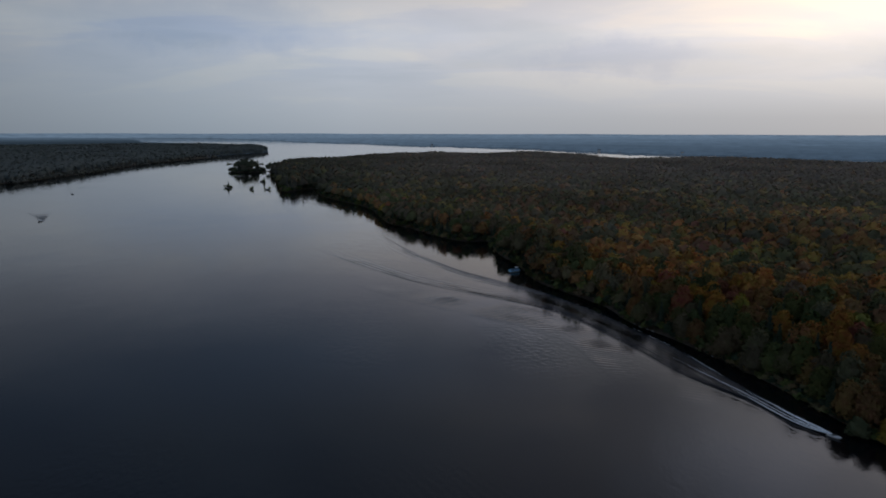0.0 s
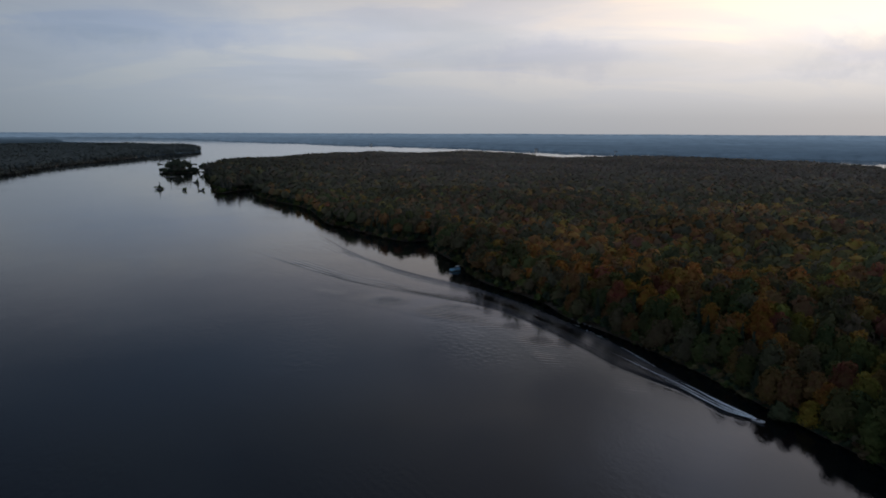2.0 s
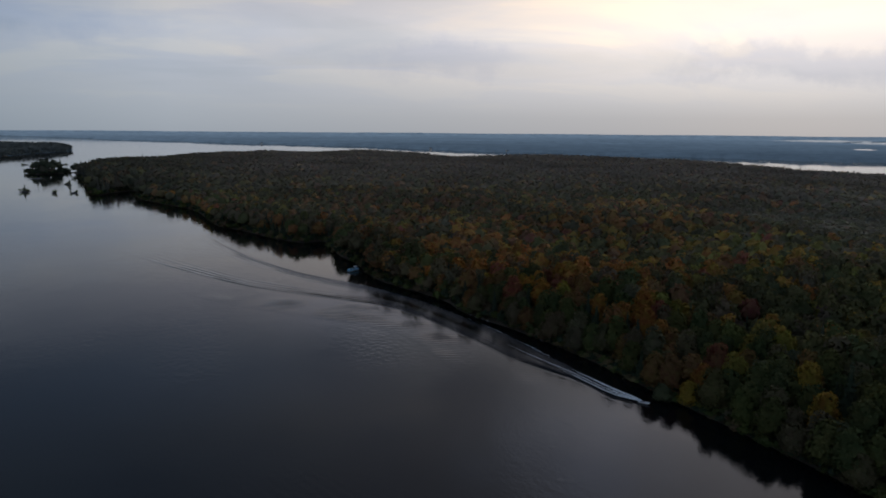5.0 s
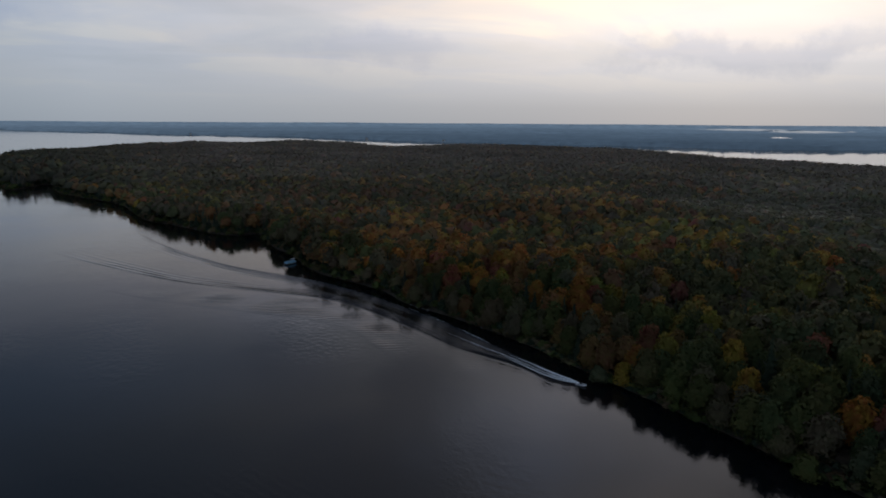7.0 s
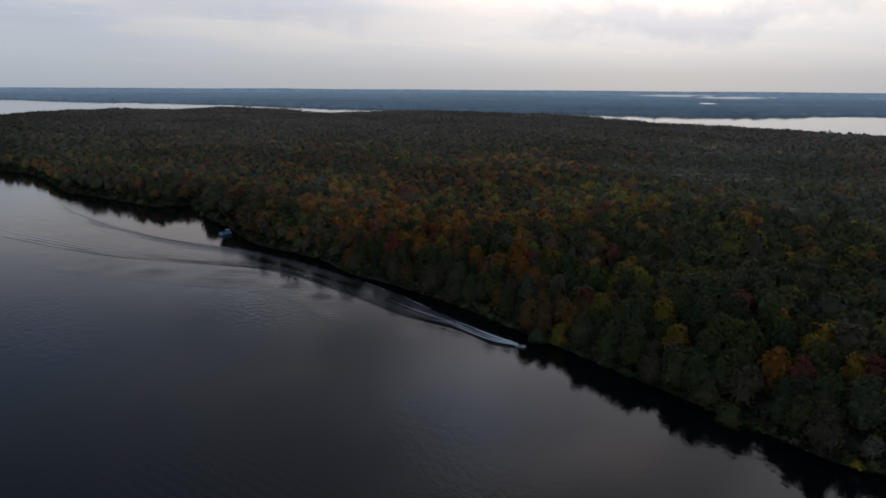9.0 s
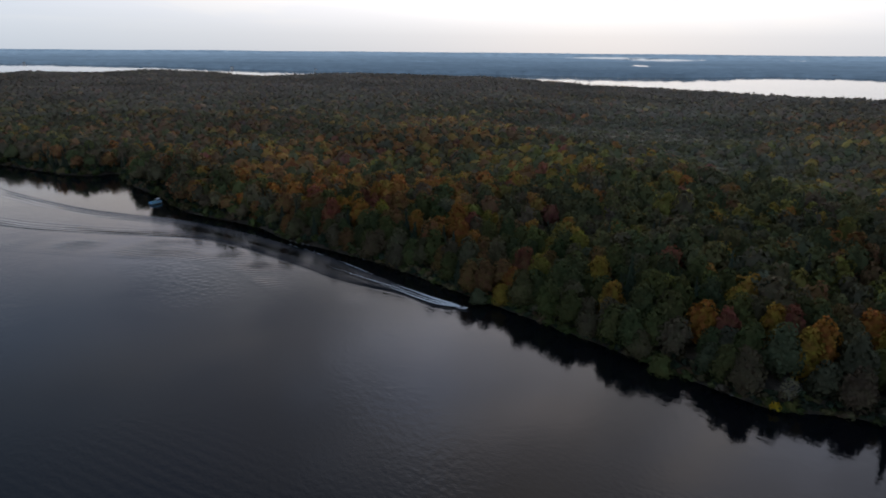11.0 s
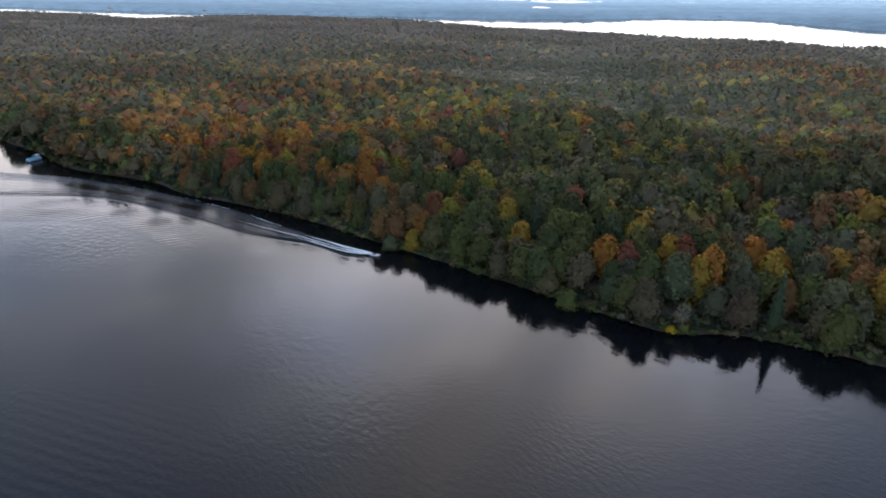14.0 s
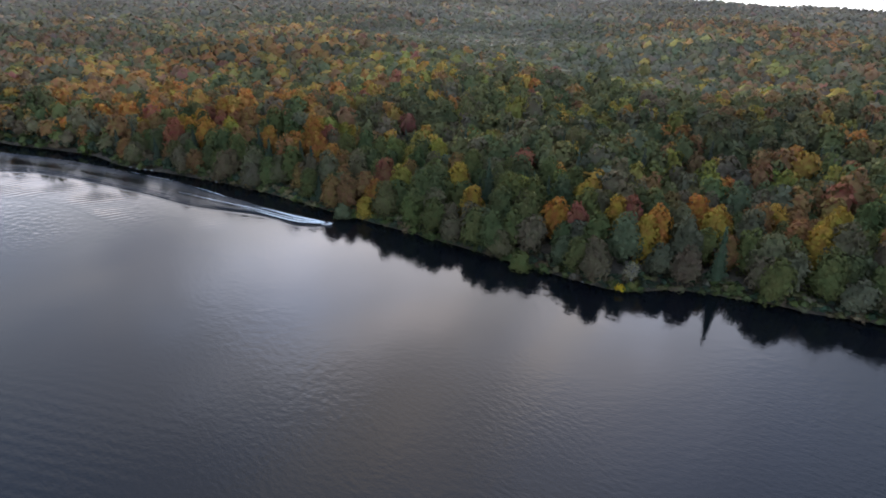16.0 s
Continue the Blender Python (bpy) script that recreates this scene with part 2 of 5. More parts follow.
def water_material(name="lake_water", chop=0.0):
    m, t, b, n, link = material(name)
    b.inputs["Base Color"].default_value = (0.003, 0.004, 0.006, 1)
    b.inputs["Roughness"].default_value = 0.05
    geo = n("ShaderNodeNewGeometry")

    def ranged(src, out, a, z, lo, hi):
        mr = n("ShaderNodeMapRange", i_1=a, i_2=z, i_3=lo, i_4=hi)
        link(src, out, mr, 0)
        return mr

    def grain(scale, detail, turn, stretch):
        mp = n("ShaderNodeMapping")
        mp.inputs["Rotation"].default_value = (0, 0, radians(turn))
        mp.inputs["Scale"].default_value = (1.0, stretch, 1.0)
        link(geo, "Position", mp, 0)
        no = n("ShaderNodeTexNoise")
        no.inputs["Scale"].default_value, no.inputs["Detail"].default_value = scale, detail
        link(mp, 0, no, "Vector")
        return no

    def times(a, b2):
        mu = n("ShaderNodeMath", operation="MULTIPLY")
        link(a, 0, mu, 0), link(b2, 0, mu, 1)
        return mu
    fine, wavelet = grain(0.9, 4, 25, 0.5), grain(0.42, 2, -30, 0.75)
    calm = ranged(grain(0.011, 4, 0, 1.0), 0, 0.42, 0.66, 0.22, 0.85)
    gusts = ranged(grain(0.016, 3, 40, 0.6), 0, 0.46, 0.64, 0.0, 1.0)
    train = n("ShaderNodeTexWave")
    for k, v in (("Scale", 0.098), ("Distortion", 2.6), ("Detail", 2.0), ("Detail Scale", 0.2)):
        train.inputs[k].default_value = v
    tm = n("ShaderNodeMapping")
    tm.inputs["Rotation"].default_value = (0, 0, radians(-30))
    link(geo, "Position", tm, 0), link(tm, 0, train, "Vector")
    ta = n("ShaderNodeMath", operation="MULTIPLY", i_1=0.2)
    link(train, 0, ta, 0)
    wl = n("ShaderNodeMath", operation="MULTIPLY", i_1=1.0)
    link(wavelet, 0, wl, 0)
    rough = times(wl, gusts)
    both = n("ShaderNodeMath", operation="ADD")
    link(times(fine, calm), 0, both, 0), link(rough, 0, both, 1)
    # a train of low swells near the middle of the arm
    swell = n("ShaderNodeVectorMath", operation="DISTANCE")
    swell.inputs[1].default_value = (-2, 136, 0)
    link(geo, "Position", swell, 0)
    h = n("ShaderNodeMath", operation="ADD")
    link(both, 0, h, 0), link(times(ta, ranged(swell, "Value", 12, 48, 1.0, 0.0)), 0, h, 1)
    # waves smooth out with distance from the middle of the lake arm
    flat = n("ShaderNodeVectorMath", operation="MULTIPLY")
    flat.inputs[1].default_value = (1, 1, 0)
    link(geo, "Position", flat, 0)
    far = n("ShaderNodeVectorMath", operation="LENGTH")
    link(flat, 0, far, 0)
    bp = n("ShaderNodeBump")
    bp.inputs["Distance"].default_value = 0.1
    link(ranged(far, "Value", 600, 2600, 1.0, 0.0), 0, bp, "Strength")
    link(ranged(far, "Value", 2000, 4300, 1.333, 1.45), 0, b, "IOR")
    if chop:
        stir = n("ShaderNodeMath", operation="MULTIPLY_ADD", i_1=chop)
        wt = n("ShaderNodeAttribute", attribute_name="tint")
        ch = n("ShaderNodeMath", operation="MULTIPLY")
        link(grain(0.75, 3, 10, 1.0), 0, ch, 0), link(wt, "Fac", ch, 1)
        link(ch, 0, stir, 0), link(h, 0, stir, 2)
        link(ranged(wt, "Fac", 0.0, 2.2, 0.05, 0.5), 0, b, "Roughness")
        h = stir
    link(h, 0, bp, "Height"), link(bp, 0, b, "Normal")
    return m


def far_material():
    m, t, b, n, link = material("distant_forest_haze")
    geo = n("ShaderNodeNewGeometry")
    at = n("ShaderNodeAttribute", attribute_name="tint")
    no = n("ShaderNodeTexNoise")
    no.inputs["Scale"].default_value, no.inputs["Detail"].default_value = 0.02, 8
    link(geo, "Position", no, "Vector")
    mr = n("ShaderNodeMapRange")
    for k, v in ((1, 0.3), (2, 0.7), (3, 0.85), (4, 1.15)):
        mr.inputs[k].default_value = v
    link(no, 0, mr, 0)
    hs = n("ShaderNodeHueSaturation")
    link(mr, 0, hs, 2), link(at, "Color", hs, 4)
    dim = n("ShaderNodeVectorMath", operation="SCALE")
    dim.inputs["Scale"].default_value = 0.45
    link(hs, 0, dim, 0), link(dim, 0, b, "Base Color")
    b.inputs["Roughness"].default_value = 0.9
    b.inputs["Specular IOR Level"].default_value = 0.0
    # glow stands in for lit air haze before the far land
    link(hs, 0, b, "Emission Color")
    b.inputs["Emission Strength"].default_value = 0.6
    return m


WATER = water_material()
STIRRED = water_material("stirred_water", 1.0)
LEAF_WOODS, LEAF_TREE = foliage("woodland_leaves", False), foliage("tree_leaves", True)
BARK = plain("bark", (0.07, 0.06, 0.05), 0.9, vary=0.4, scale=6, bump=0.03)
SOIL = plain("forest_floor", (0.085, 0.068, 0.048), 0.95, vary=0.4, scale=0.4, bump=0.2)
ROCK = plain("grey_rock", (0.22, 0.217, 0.21), 0.85, vary=0.35, scale=0.8, bump=0.1)
DARK_ROCK = plain("wet_dark_rock", (0.075, 0.075, 0.07), 0.8, vary=0.4, scale=0.8, bump=0.1)
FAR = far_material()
FOAM = plain("white_foam", (0.85, 0.94, 0.97), 0.7, vary=0.2, scale=2.0, bump=0.05)
HULL = plain("white_gelcoat", (0.75, 0.76, 0.77), 0.25, vary=0.05)
DARK = plain("dark_vinyl", (0.03, 0.035, 0.04), 0.5)
ALU = plain("brushed_aluminium", (0.55, 0.57, 0.6), 0.35, metal=0.9, vary=0.1)
PALE = plain("pale_blue_panel", (0.40, 0.72, 0.92), 0.5, vary=0.1)
PLASTER = plain("pale_wall", (0.7, 0.69, 0.66), 0.8)
SLATE = plain("grey_roof", (0.12, 0.12, 0.13), 0.8)

# ---------------------------------------------------------------- plan helpers
EYE_Z, NEAR_R, DEEP = 100.0, 2000.0, 2800.0


def fold(x, y, z):
    """Draws land past NEAR_R closer along its line of sight, so that ground out to the horizon lies within 5 km."""
    x, y, z = np.asarray(x, float), np.asarray(y, float), np.asarray(z, float)
    far = np.maximum(np.hypot(x, y), 1e-6)
    near = np.where(far > NEAR_R, NEAR_R + DEEP * (1 - np.exp(-(far - NEAR_R) / DEEP)), far)
    k = near / far
    return x * k, y * k, EYE_Z + (z - EYE_Z) * k


def polar(az, r):
    return (r * math.sin(radians(az)), r * math.cos(radians(az)))


def inside_distance(poly, x, y):
    """Distance to the outline, positive inside."""
    p = np.array(poly, float)
    q = np.roll(p, -1, 0)
    best = np.full(x.shape, 1e18)
    odd = np.zeros(x.shape, bool)
    for (ax, ay), (bx, by) in zip(p, q):
        ex, ey = bx - ax, by - ay
        s = np.clip(((x - ax) * ex + (y - ay) * ey) / (ex * ex + ey * ey + 1e-9), 0, 1)
        best = np.minimum(best, (x - ax - s * ex) ** 2 + (y - ay - s * ey) ** 2)
        if ay != by:
            odd ^= ((ay > y) != (by > y)) & (x < ax + (y - ay) / (by - ay) * ex)
    return np.where(odd, 1, -1) * np.sqrt(best)


def waves2(x, y, size, seed):
    """Smooth noise of about -1..1 from summed sines."""
    g = np.random.default_rng(seed)
    out = 0
    for k in range(14):
        a, ph = g.uniform(0, 2 * math.pi), g.uniform(0, 6.28)
        f = 2 * math.pi / size * g.uniform(0.5, 1.6)
        out = out + np.sin(x * math.cos(a) * f + y * math.sin(a) * f + ph)
    return out / 5.0


def smooth_line(pts, times=2):
    p = [tuple(map(float, q)) for q in pts]
    for _ in range(times):
        o = [p[0]]
        for a, b in zip(p, p[1:]):
            o += [(0.75 * a[0] + 0.25 * b[0], 0.75 * a[1] + 0.25 * b[1]), (0.25 * a[0] + 0.75 * b[0], 0.25 * a[1] + 0.75 * b[1])]
        p = o + [p[-1]]
    return p


# the wooded peninsula: its near shore from the north tip southwards
NEAR_SHORE = [(-398, 1480), (-335, 1290), (-285, 1120), (-262, 1040), (-236, 1150), (-214, 1120), (-200, 1010), (-150, 925), (-100, 850), (-84, 790),
              (-60, 690), (-38, 668), (-18, 632), (4, 594), (24, 575), (44, 590), (44, 520), (58, 478), (60, 440), (66, 412), (84, 381), (96, 357), (98, 332), (105, 316),
              (112, 302), (125, 270), (131, 250), (136, 230), (141, 204), (148, 176), (154, 150), (160, 120), (164, 100), (167, 88), (172, 83),
              (184, 74), (190, 61), (197, 47), (198, 39), (207, 25), (218, -10), (240, -70), (270, -160), (320, -300)]
BACK = [(110, 1400), (90, 1400), (76, 1390), (69, 1405), (63, 1450), (59, 1465), (55, 1550), (50, 1620), (46, 1690), (41, 1900), (36, 2140), (31, 2250), (27, 2300), (24, 2300),
        (22, 2410), (18, 2180), (16, 2110), (13, 2500), (8, 2830), (3, 2570), (-1, 2690), (-4, 2540), (-9, 2190), (-12, 2100), (-14, 2020), (-15.4, 1700)]
MAIN = smooth_line(NEAR_SHORE) + [polar(a, r) for a, r in BACK]
LEFT = smooth_line([(-1680, 560), (-1000, 1010), (-835, 1200), (-830, 1280), (-855, 1410), (-850, 1515), (-895, 1735), (-925, 1990), (-910, 2270), (-925, 2730), (-900, 2970), (-855, 3100),
                    (-900, 3330), (-1120, 4000), (-1250, 4000), (-1330, 3700), (-1600, 4400), (-1950, 4900), (-2450, 5200), (-3300, 7000)]) + [(-9000, 13000), (-14000, 6000), (-5000, 300)]
ISLE = smooth_line([(-497 + 0.956 * a - 0.292 * b, 1630 + 0.292 * a + 0.956 * b) for a, b in
                    ((-40, 0), (-34, -40), (-6, -48), (26, -40), (39, 0), (32, 45), (-26, 48), (-40, 0))])
# far shore of the lake, by bearing and distance
FAR_SHORE = [(-60, 12000), (-26, 11000), (-20, 10400), (-12.6, 6620), (-8.2, 5935), (-5, 5300), (-2.2, 4742), (3.3, 4429), (7.3, 4168), (8.2, 4100), (9, 3900), (11, 3704), (13.2, 3515), (15.5, 3371), (20.1, 3126), (24.4, 3100), (26.6, 2900),
             (30, 2880), (35.3, 2865), (40, 2800), (45.8, 2736), (50, 2800), (54, 2950), (56, 3160), (60, 3240), (63, 3290), (65.5, 3200), (69, 2787), (73.2, 2502), (78, 2300), (85, 2250), (120, 2600)]
# inland waters beyond it: bearing, distance, half width in degrees, half depth in metres
PONDS = [(45.5, 10800, 3.2, 1500), (49.5, 9000, 2.7, 1300), (44.7, 4250, 0.40, 90), (47.95, 5100, 0.55, 190), (29.5, 5300, 0.35, 90), (50.65, 4150, 0.35, 60), (60.0, 9800, 1.2, 200), (25.0, 4600, 0.3, 60)]


def mesh_object(name, verts, faces, mat, parent=None, smooth=False, tint=None, normals=None):
    verts, faces = np.asarray(verts, np.float32), np.asarray(faces, np.int32)
    me = bpy.data.meshes.new(name)
    k = faces.shape[1]
    me.vertices.add(len(verts)), me.loops.add(faces.size), me.polygons.add(len(faces))
    me.vertices.foreach_set("co", verts.ravel())
    me.loops.foreach_set("vertex_index", faces.ravel())
    me.polygons.foreach_set("loop_start", np.arange(0, faces.size, k, dtype=np.int32))
    me.polygons.foreach_set("use_smooth", np.full(len(faces), smooth))
    if tint is not None:
        at = me.color_attributes.new("tint", "FLOAT_COLOR", "POINT")
        at.data.foreach_set("color", np.concatenate([np.asarray(tint, np.float32), np.ones((len(verts), 1), np.float32)], 1).ravel())
    me.materials.append(mat)
    me.update(calc_edges=True)
    if normals is not None:
        # leaves shade with the round of their crown
        no = np.asarray(normals, np.float32)
        at = me.attributes.new("custom_normal", "FLOAT_VECTOR", "POINT")
        at.data.foreach_set("vector", (no / np.linalg.norm(no, axis=1, keepdims=True)).ravel())
    ob = new(name, me)
    ob.parent = parent
    return ob


def grid_faces(rows, cols, wrap=False):
    a = np.arange(rows * cols).reshape(rows, cols)
    b = np.roll(a, -1, 1) if wrap else a[:, 1:]
    a0 = a if wrap else a[:, :-1]
    return np.stack([a0[:-1].ravel(), a0[1:].ravel(), b[1:].ravel(), b[:-1].ravel()], 1)


# ---------------------------------------------------------------- water, ground, far land
def build_water():
    rad = np.concatenate([[0.5], np.geomspace(8, 2500, 40), np.geomspace(2600, 22500, 60)])
    az = np.radians(np.arange(0, 360, 2.0))
    R, A = np.meshgrid(rad, az, indexing="ij")
    x, y, z = fold(R * np.sin(A), R * np.cos(A), 0 * R)
    ob = mesh_object("water", np.stack([x, y, z], -1).reshape(-1, 3), grid_faces(len(rad), len(az), True)[:, ::-1], WATER, smooth=True)
    tagged(ob, "calm dark grey lake water mirroring the evening sky", "water", kind="structure")


# swells and hollows of the ground under the woods: x, y, radius, height
SWELLS = [(-1450, 3200, 480, 14), (350, 335, 65, 8), (375, 560, 75, 8), (310, 450, 65, 7), (320, 235, 60, 6), (455, 320, 75, -5), (535, 510, 95, -5), (600, 420, 80, -4), (780, 290, 110, 7), (530, 270, 60, -4)]


def land_height(x, y):
    sd = np.maximum(np.maximum(inside_distance(MAIN, x, y), inside_distance(ISLE, x, y)), inside_distance(LEFT, x, y))
    hill = 5.0 + 2.2 * waves2(x, y, 500, 3) + (2.4 + 2.4 * np.clip((950 - np.hypot(x, y)) / 300, 0, 1)) * waves2(x, y, 170, 33) + 9 * np.exp(-((x + 330) ** 2 + (y - 1330) ** 2) / 190 ** 2)
    for sx, sy, r, up in SWELLS:
        hill = hill + up * np.exp(-((x - sx) ** 2 + (y - sy) ** 2) / r ** 2)
    isle = inside_distance(ISLE, x, y)
    return np.where(isle > 6, 1.3 + 0.2 * (isle - 6), 0) + np.where(sd < 6, sd * 0.22, 1.32 + np.clip((sd - 6) / 70, 0, 1) * np.maximum(hill, 0)).clip(-1.5, None), sd


def build_ground():
    rad = np.geomspace(150, 2760, 200)
    az = np.radians(np.arange(-50, 112, 0.55))
    R, A = np.meshgrid(rad, az, indexing="ij")
    x, y = R * np.sin(A), R * np.cos(A)
    h, sd = land_height(x, y)
    f = grid_faces(len(rad), len(az))[:, ::-1]
    f = f[(sd.ravel()[f] > -30).any(1)]
    used = np.unique(f)
    remap = np.zeros(R.size, int)
    remap[used] = np.arange(len(used))
    v = np.stack(fold(x, y, h), -1).reshape(-1, 3)[used]
    tagged(mesh_object("ground", v, remap[f], SOIL, smooth=True), "brown leaf litter on the forest floor", "ground", kind="structure")


def build_far():
    az = np.concatenate([np.arange(-180, -42, 4.0), np.arange(-42, 92, 0.38), np.arange(92, 180.1, 4.0)])
    el = np.concatenate([np.geomspace(2.6, 1.0, 100), np.geomspace(0.985, 0.24, 80)])
    R = EYE_Z / np.tan(np.radians(el))
    Rg, A = np.meshgrid(R, az, indexing="ij")
    x, y = Rg * np.sin(np.radians(A)), Rg * np.cos(np.radians(A))
    fs = np.array(FAR_SHORE)
    shore = np.interp(A, fs[:, 0], fs[:, 1]) * (1 + 0.012 * waves2(A * 100, A * 31, 240, 8) + 0.005 * waves2(A * 100, A * 57, 60, 9))
    sd = Rg - shore
    sd = np.maximum(sd, np.where(Rg > 2650, inside_distance(LEFT, x, y), -1e3))
    low, gleam = 1.0, 0.0 * Rg
    for pa, pr, pw, pd in PONDS:
        wob = 1 + 0.38 * waves2(A * 100, Rg * 0.2, 22, int(pr))
        q = np.hypot((A - pa) / pw, (Rg - pr) / pd)
        # no water is cut here: the pond's sky reflection becomes a pale tint
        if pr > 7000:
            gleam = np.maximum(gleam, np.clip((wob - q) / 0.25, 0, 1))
        else:
            sd = np.minimum(sd, (q - wob) * pd * 0.7)
        low = low * np.clip((q - wob) / 4, 0.06, 1)
    rise = 14 + 3 * waves2(x, y, 60 + 0 * x, 5) * np.clip((5000 - Rg) / 2500, 0.1, 1) + np.clip((Rg - 5000) / 15000, 0, 1) * (10 + 9 * waves2(x, y, 7000, 6)) + 2.5 * waves2(x, y, 1500, 4)
    h = np.where(sd > 0, rise * low * np.clip(sd / 45, 0.15, 1), -4.0)
    # air haze put into the tint, bluer and paler with distance
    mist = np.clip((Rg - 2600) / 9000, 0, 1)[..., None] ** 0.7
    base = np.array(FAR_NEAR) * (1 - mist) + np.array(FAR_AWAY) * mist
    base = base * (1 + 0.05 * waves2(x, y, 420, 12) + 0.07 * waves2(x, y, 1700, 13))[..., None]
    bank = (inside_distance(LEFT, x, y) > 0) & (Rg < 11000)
    # the far bank's tint is hazed with distance as well
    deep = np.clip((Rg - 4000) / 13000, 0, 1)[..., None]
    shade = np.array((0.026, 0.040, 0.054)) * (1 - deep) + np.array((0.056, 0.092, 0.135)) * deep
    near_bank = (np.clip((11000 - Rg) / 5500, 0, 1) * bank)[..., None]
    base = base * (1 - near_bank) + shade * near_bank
    # painted sky reflection of the farthest ponds
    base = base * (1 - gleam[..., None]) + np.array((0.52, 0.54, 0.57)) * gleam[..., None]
    h = np.where(bank & (sd > 0), np.minimum(h, np.where(Rg < 4300, 2.5, 13)), h)
    f = grid_faces(len(R), len(az))[:, ::-1]
    f = f[(sd.ravel()[f] > 0).any(1)]
    used = np.unique(f)
    remap = np.zeros(Rg.size, int)
    remap[used] = np.arange(len(used))
    v = np.stack(fold(x, y, h), -1).reshape(-1, 3)[used]
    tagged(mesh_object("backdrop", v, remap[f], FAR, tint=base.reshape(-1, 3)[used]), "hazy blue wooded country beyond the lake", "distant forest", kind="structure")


# far land tones with air haze in them: at the shore, at the horizon
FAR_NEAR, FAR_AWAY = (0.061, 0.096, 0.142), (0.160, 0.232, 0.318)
build_water(), build_ground(), build_far()

# ---------------------------------------------------------------- trees
rng = np.random.default_rng(11)


def ico(level):
    bm = bmesh.new()
    bmesh.ops.create_icosphere(bm, subdivisions=level, radius=1)
    v = np.array([q.co[:] for q in bm.verts])
    f = np.array([[q.index for q in p.verts] for p in bm.faces])
    bm.free()
    return v, f


def leaf_quads(c, nrm, size, g):
    """A small bent leaf clump (two triangles sharing an edge) at each place."""
    n = len(c)
    nrm = nrm / np.linalg.norm(nrm, axis=1, keepdims=True)
    a = np.cross(nrm, g.normal(size=(n, 3)))
    a /= np.linalg.norm(a, axis=1, keepdims=True) + 1e-9
    b = np.cross(nrm, a)
    s = size * g.uniform(0.6, 1.35, (n, 1))
    ca = [(-1, -0.15), (0.1, -0.8), (1, 0.2), (-0.1, 0.85)]
    lift = [-0.25, 0.18, -0.25, 0.18]
    v = np.stack([c + s * (u * a + w * b + k * nrm) for (u, w), k in zip(ca, lift)], 1).reshape(-1, 3)
    k = np.arange(n)[:, None] * 4
    return v, np.concatenate([k + [0, 1, 2], k + [0, 2, 3]], 0)


def broadleaf(seed, n, leaf, lobes=11, core=1, low=0.16, mid=0.58, half=0.3, fill=0.2, taper=0.3, skin=0.8, ragged=0.3, up=0.32):
    """A crown for a tree 1 high whose half width is about 0.36: a lumpy inner mass under loose leaf clumps."""
    g = np.random.default_rng(seed)
    cen, rad = [], []
    for k in range(lobes):
        u = g.uniform(-0.8, 0.95)
        a = 2.4 * k + g.uniform(-0.5, 0.5)
        w = 0.175 * math.sqrt(max(0.05, 1 - u * u)) * g.uniform(0.75, 1.25) * (1 - taper * u)
        cen.append((w * math.cos(a), w * math.sin(a), mid + half * u))
        rad.append(g.uniform(0.085, 0.18) * (1.1 - taper * u))
    cen, rad = np.array(cen), np.array(rad)
    pick = g.choice(lobes, n * 3, p=rad ** 2 / (rad ** 2).sum())
    d = g.normal(size=(n * 3, 3)) + (0, 0, 0.35)
    d /= np.linalg.norm(d, axis=1, keepdims=True)
    p = cen[pick] + d * rad[pick][:, None] * g.uniform(0.82, 1.22, (n * 3, 1))
    deep = ((np.linalg.norm(p[:, None] - cen[None], axis=2) / rad[None]) < 0.7).any(1)
    keep = np.where(~deep & (p[:, 2] > low))[0][:n]
    p, d = p[keep], d[keep]
    v, f = leaf_quads(p, d + 0.3 * g.normal(size=p.shape), leaf, g)
    m = len(v)
    # inner mass: the outer hull of the lobes, seen from the middle of the crown
    iv, fi = ico(core)
    c0 = np.array((0, 0, mid))
    along = iv @ (cen - c0).T
    gap = (np.linalg.norm(cen - c0, axis=1) ** 2 - rad ** 2)[None]
    root = along ** 2 - gap
    reach = np.where(root > 0, along + np.sqrt(np.maximum(root, 0)), 0).max(1)
    reach = np.maximum(reach, fill * 0.8) * skin * (1 + 0.05 * g.normal(size=len(iv)))
    w = c0 + iv * reach[:, None]
    w[:, 2] = np.maximum(w[:, 2], low * 0.6)
    out = p - (0, 0, mid - 0.12)
    out /= np.linalg.norm(out, axis=1, keepdims=True)
    soft = np.concatenate([np.repeat(0.4 * d + 0.75 * out + (0, 0, up) + ragged * g.normal(size=p.shape), 4, 0), iv + (0, 0, up)])
    return np.concatenate([v, w]), np.concatenate([f, fi + m]), soft


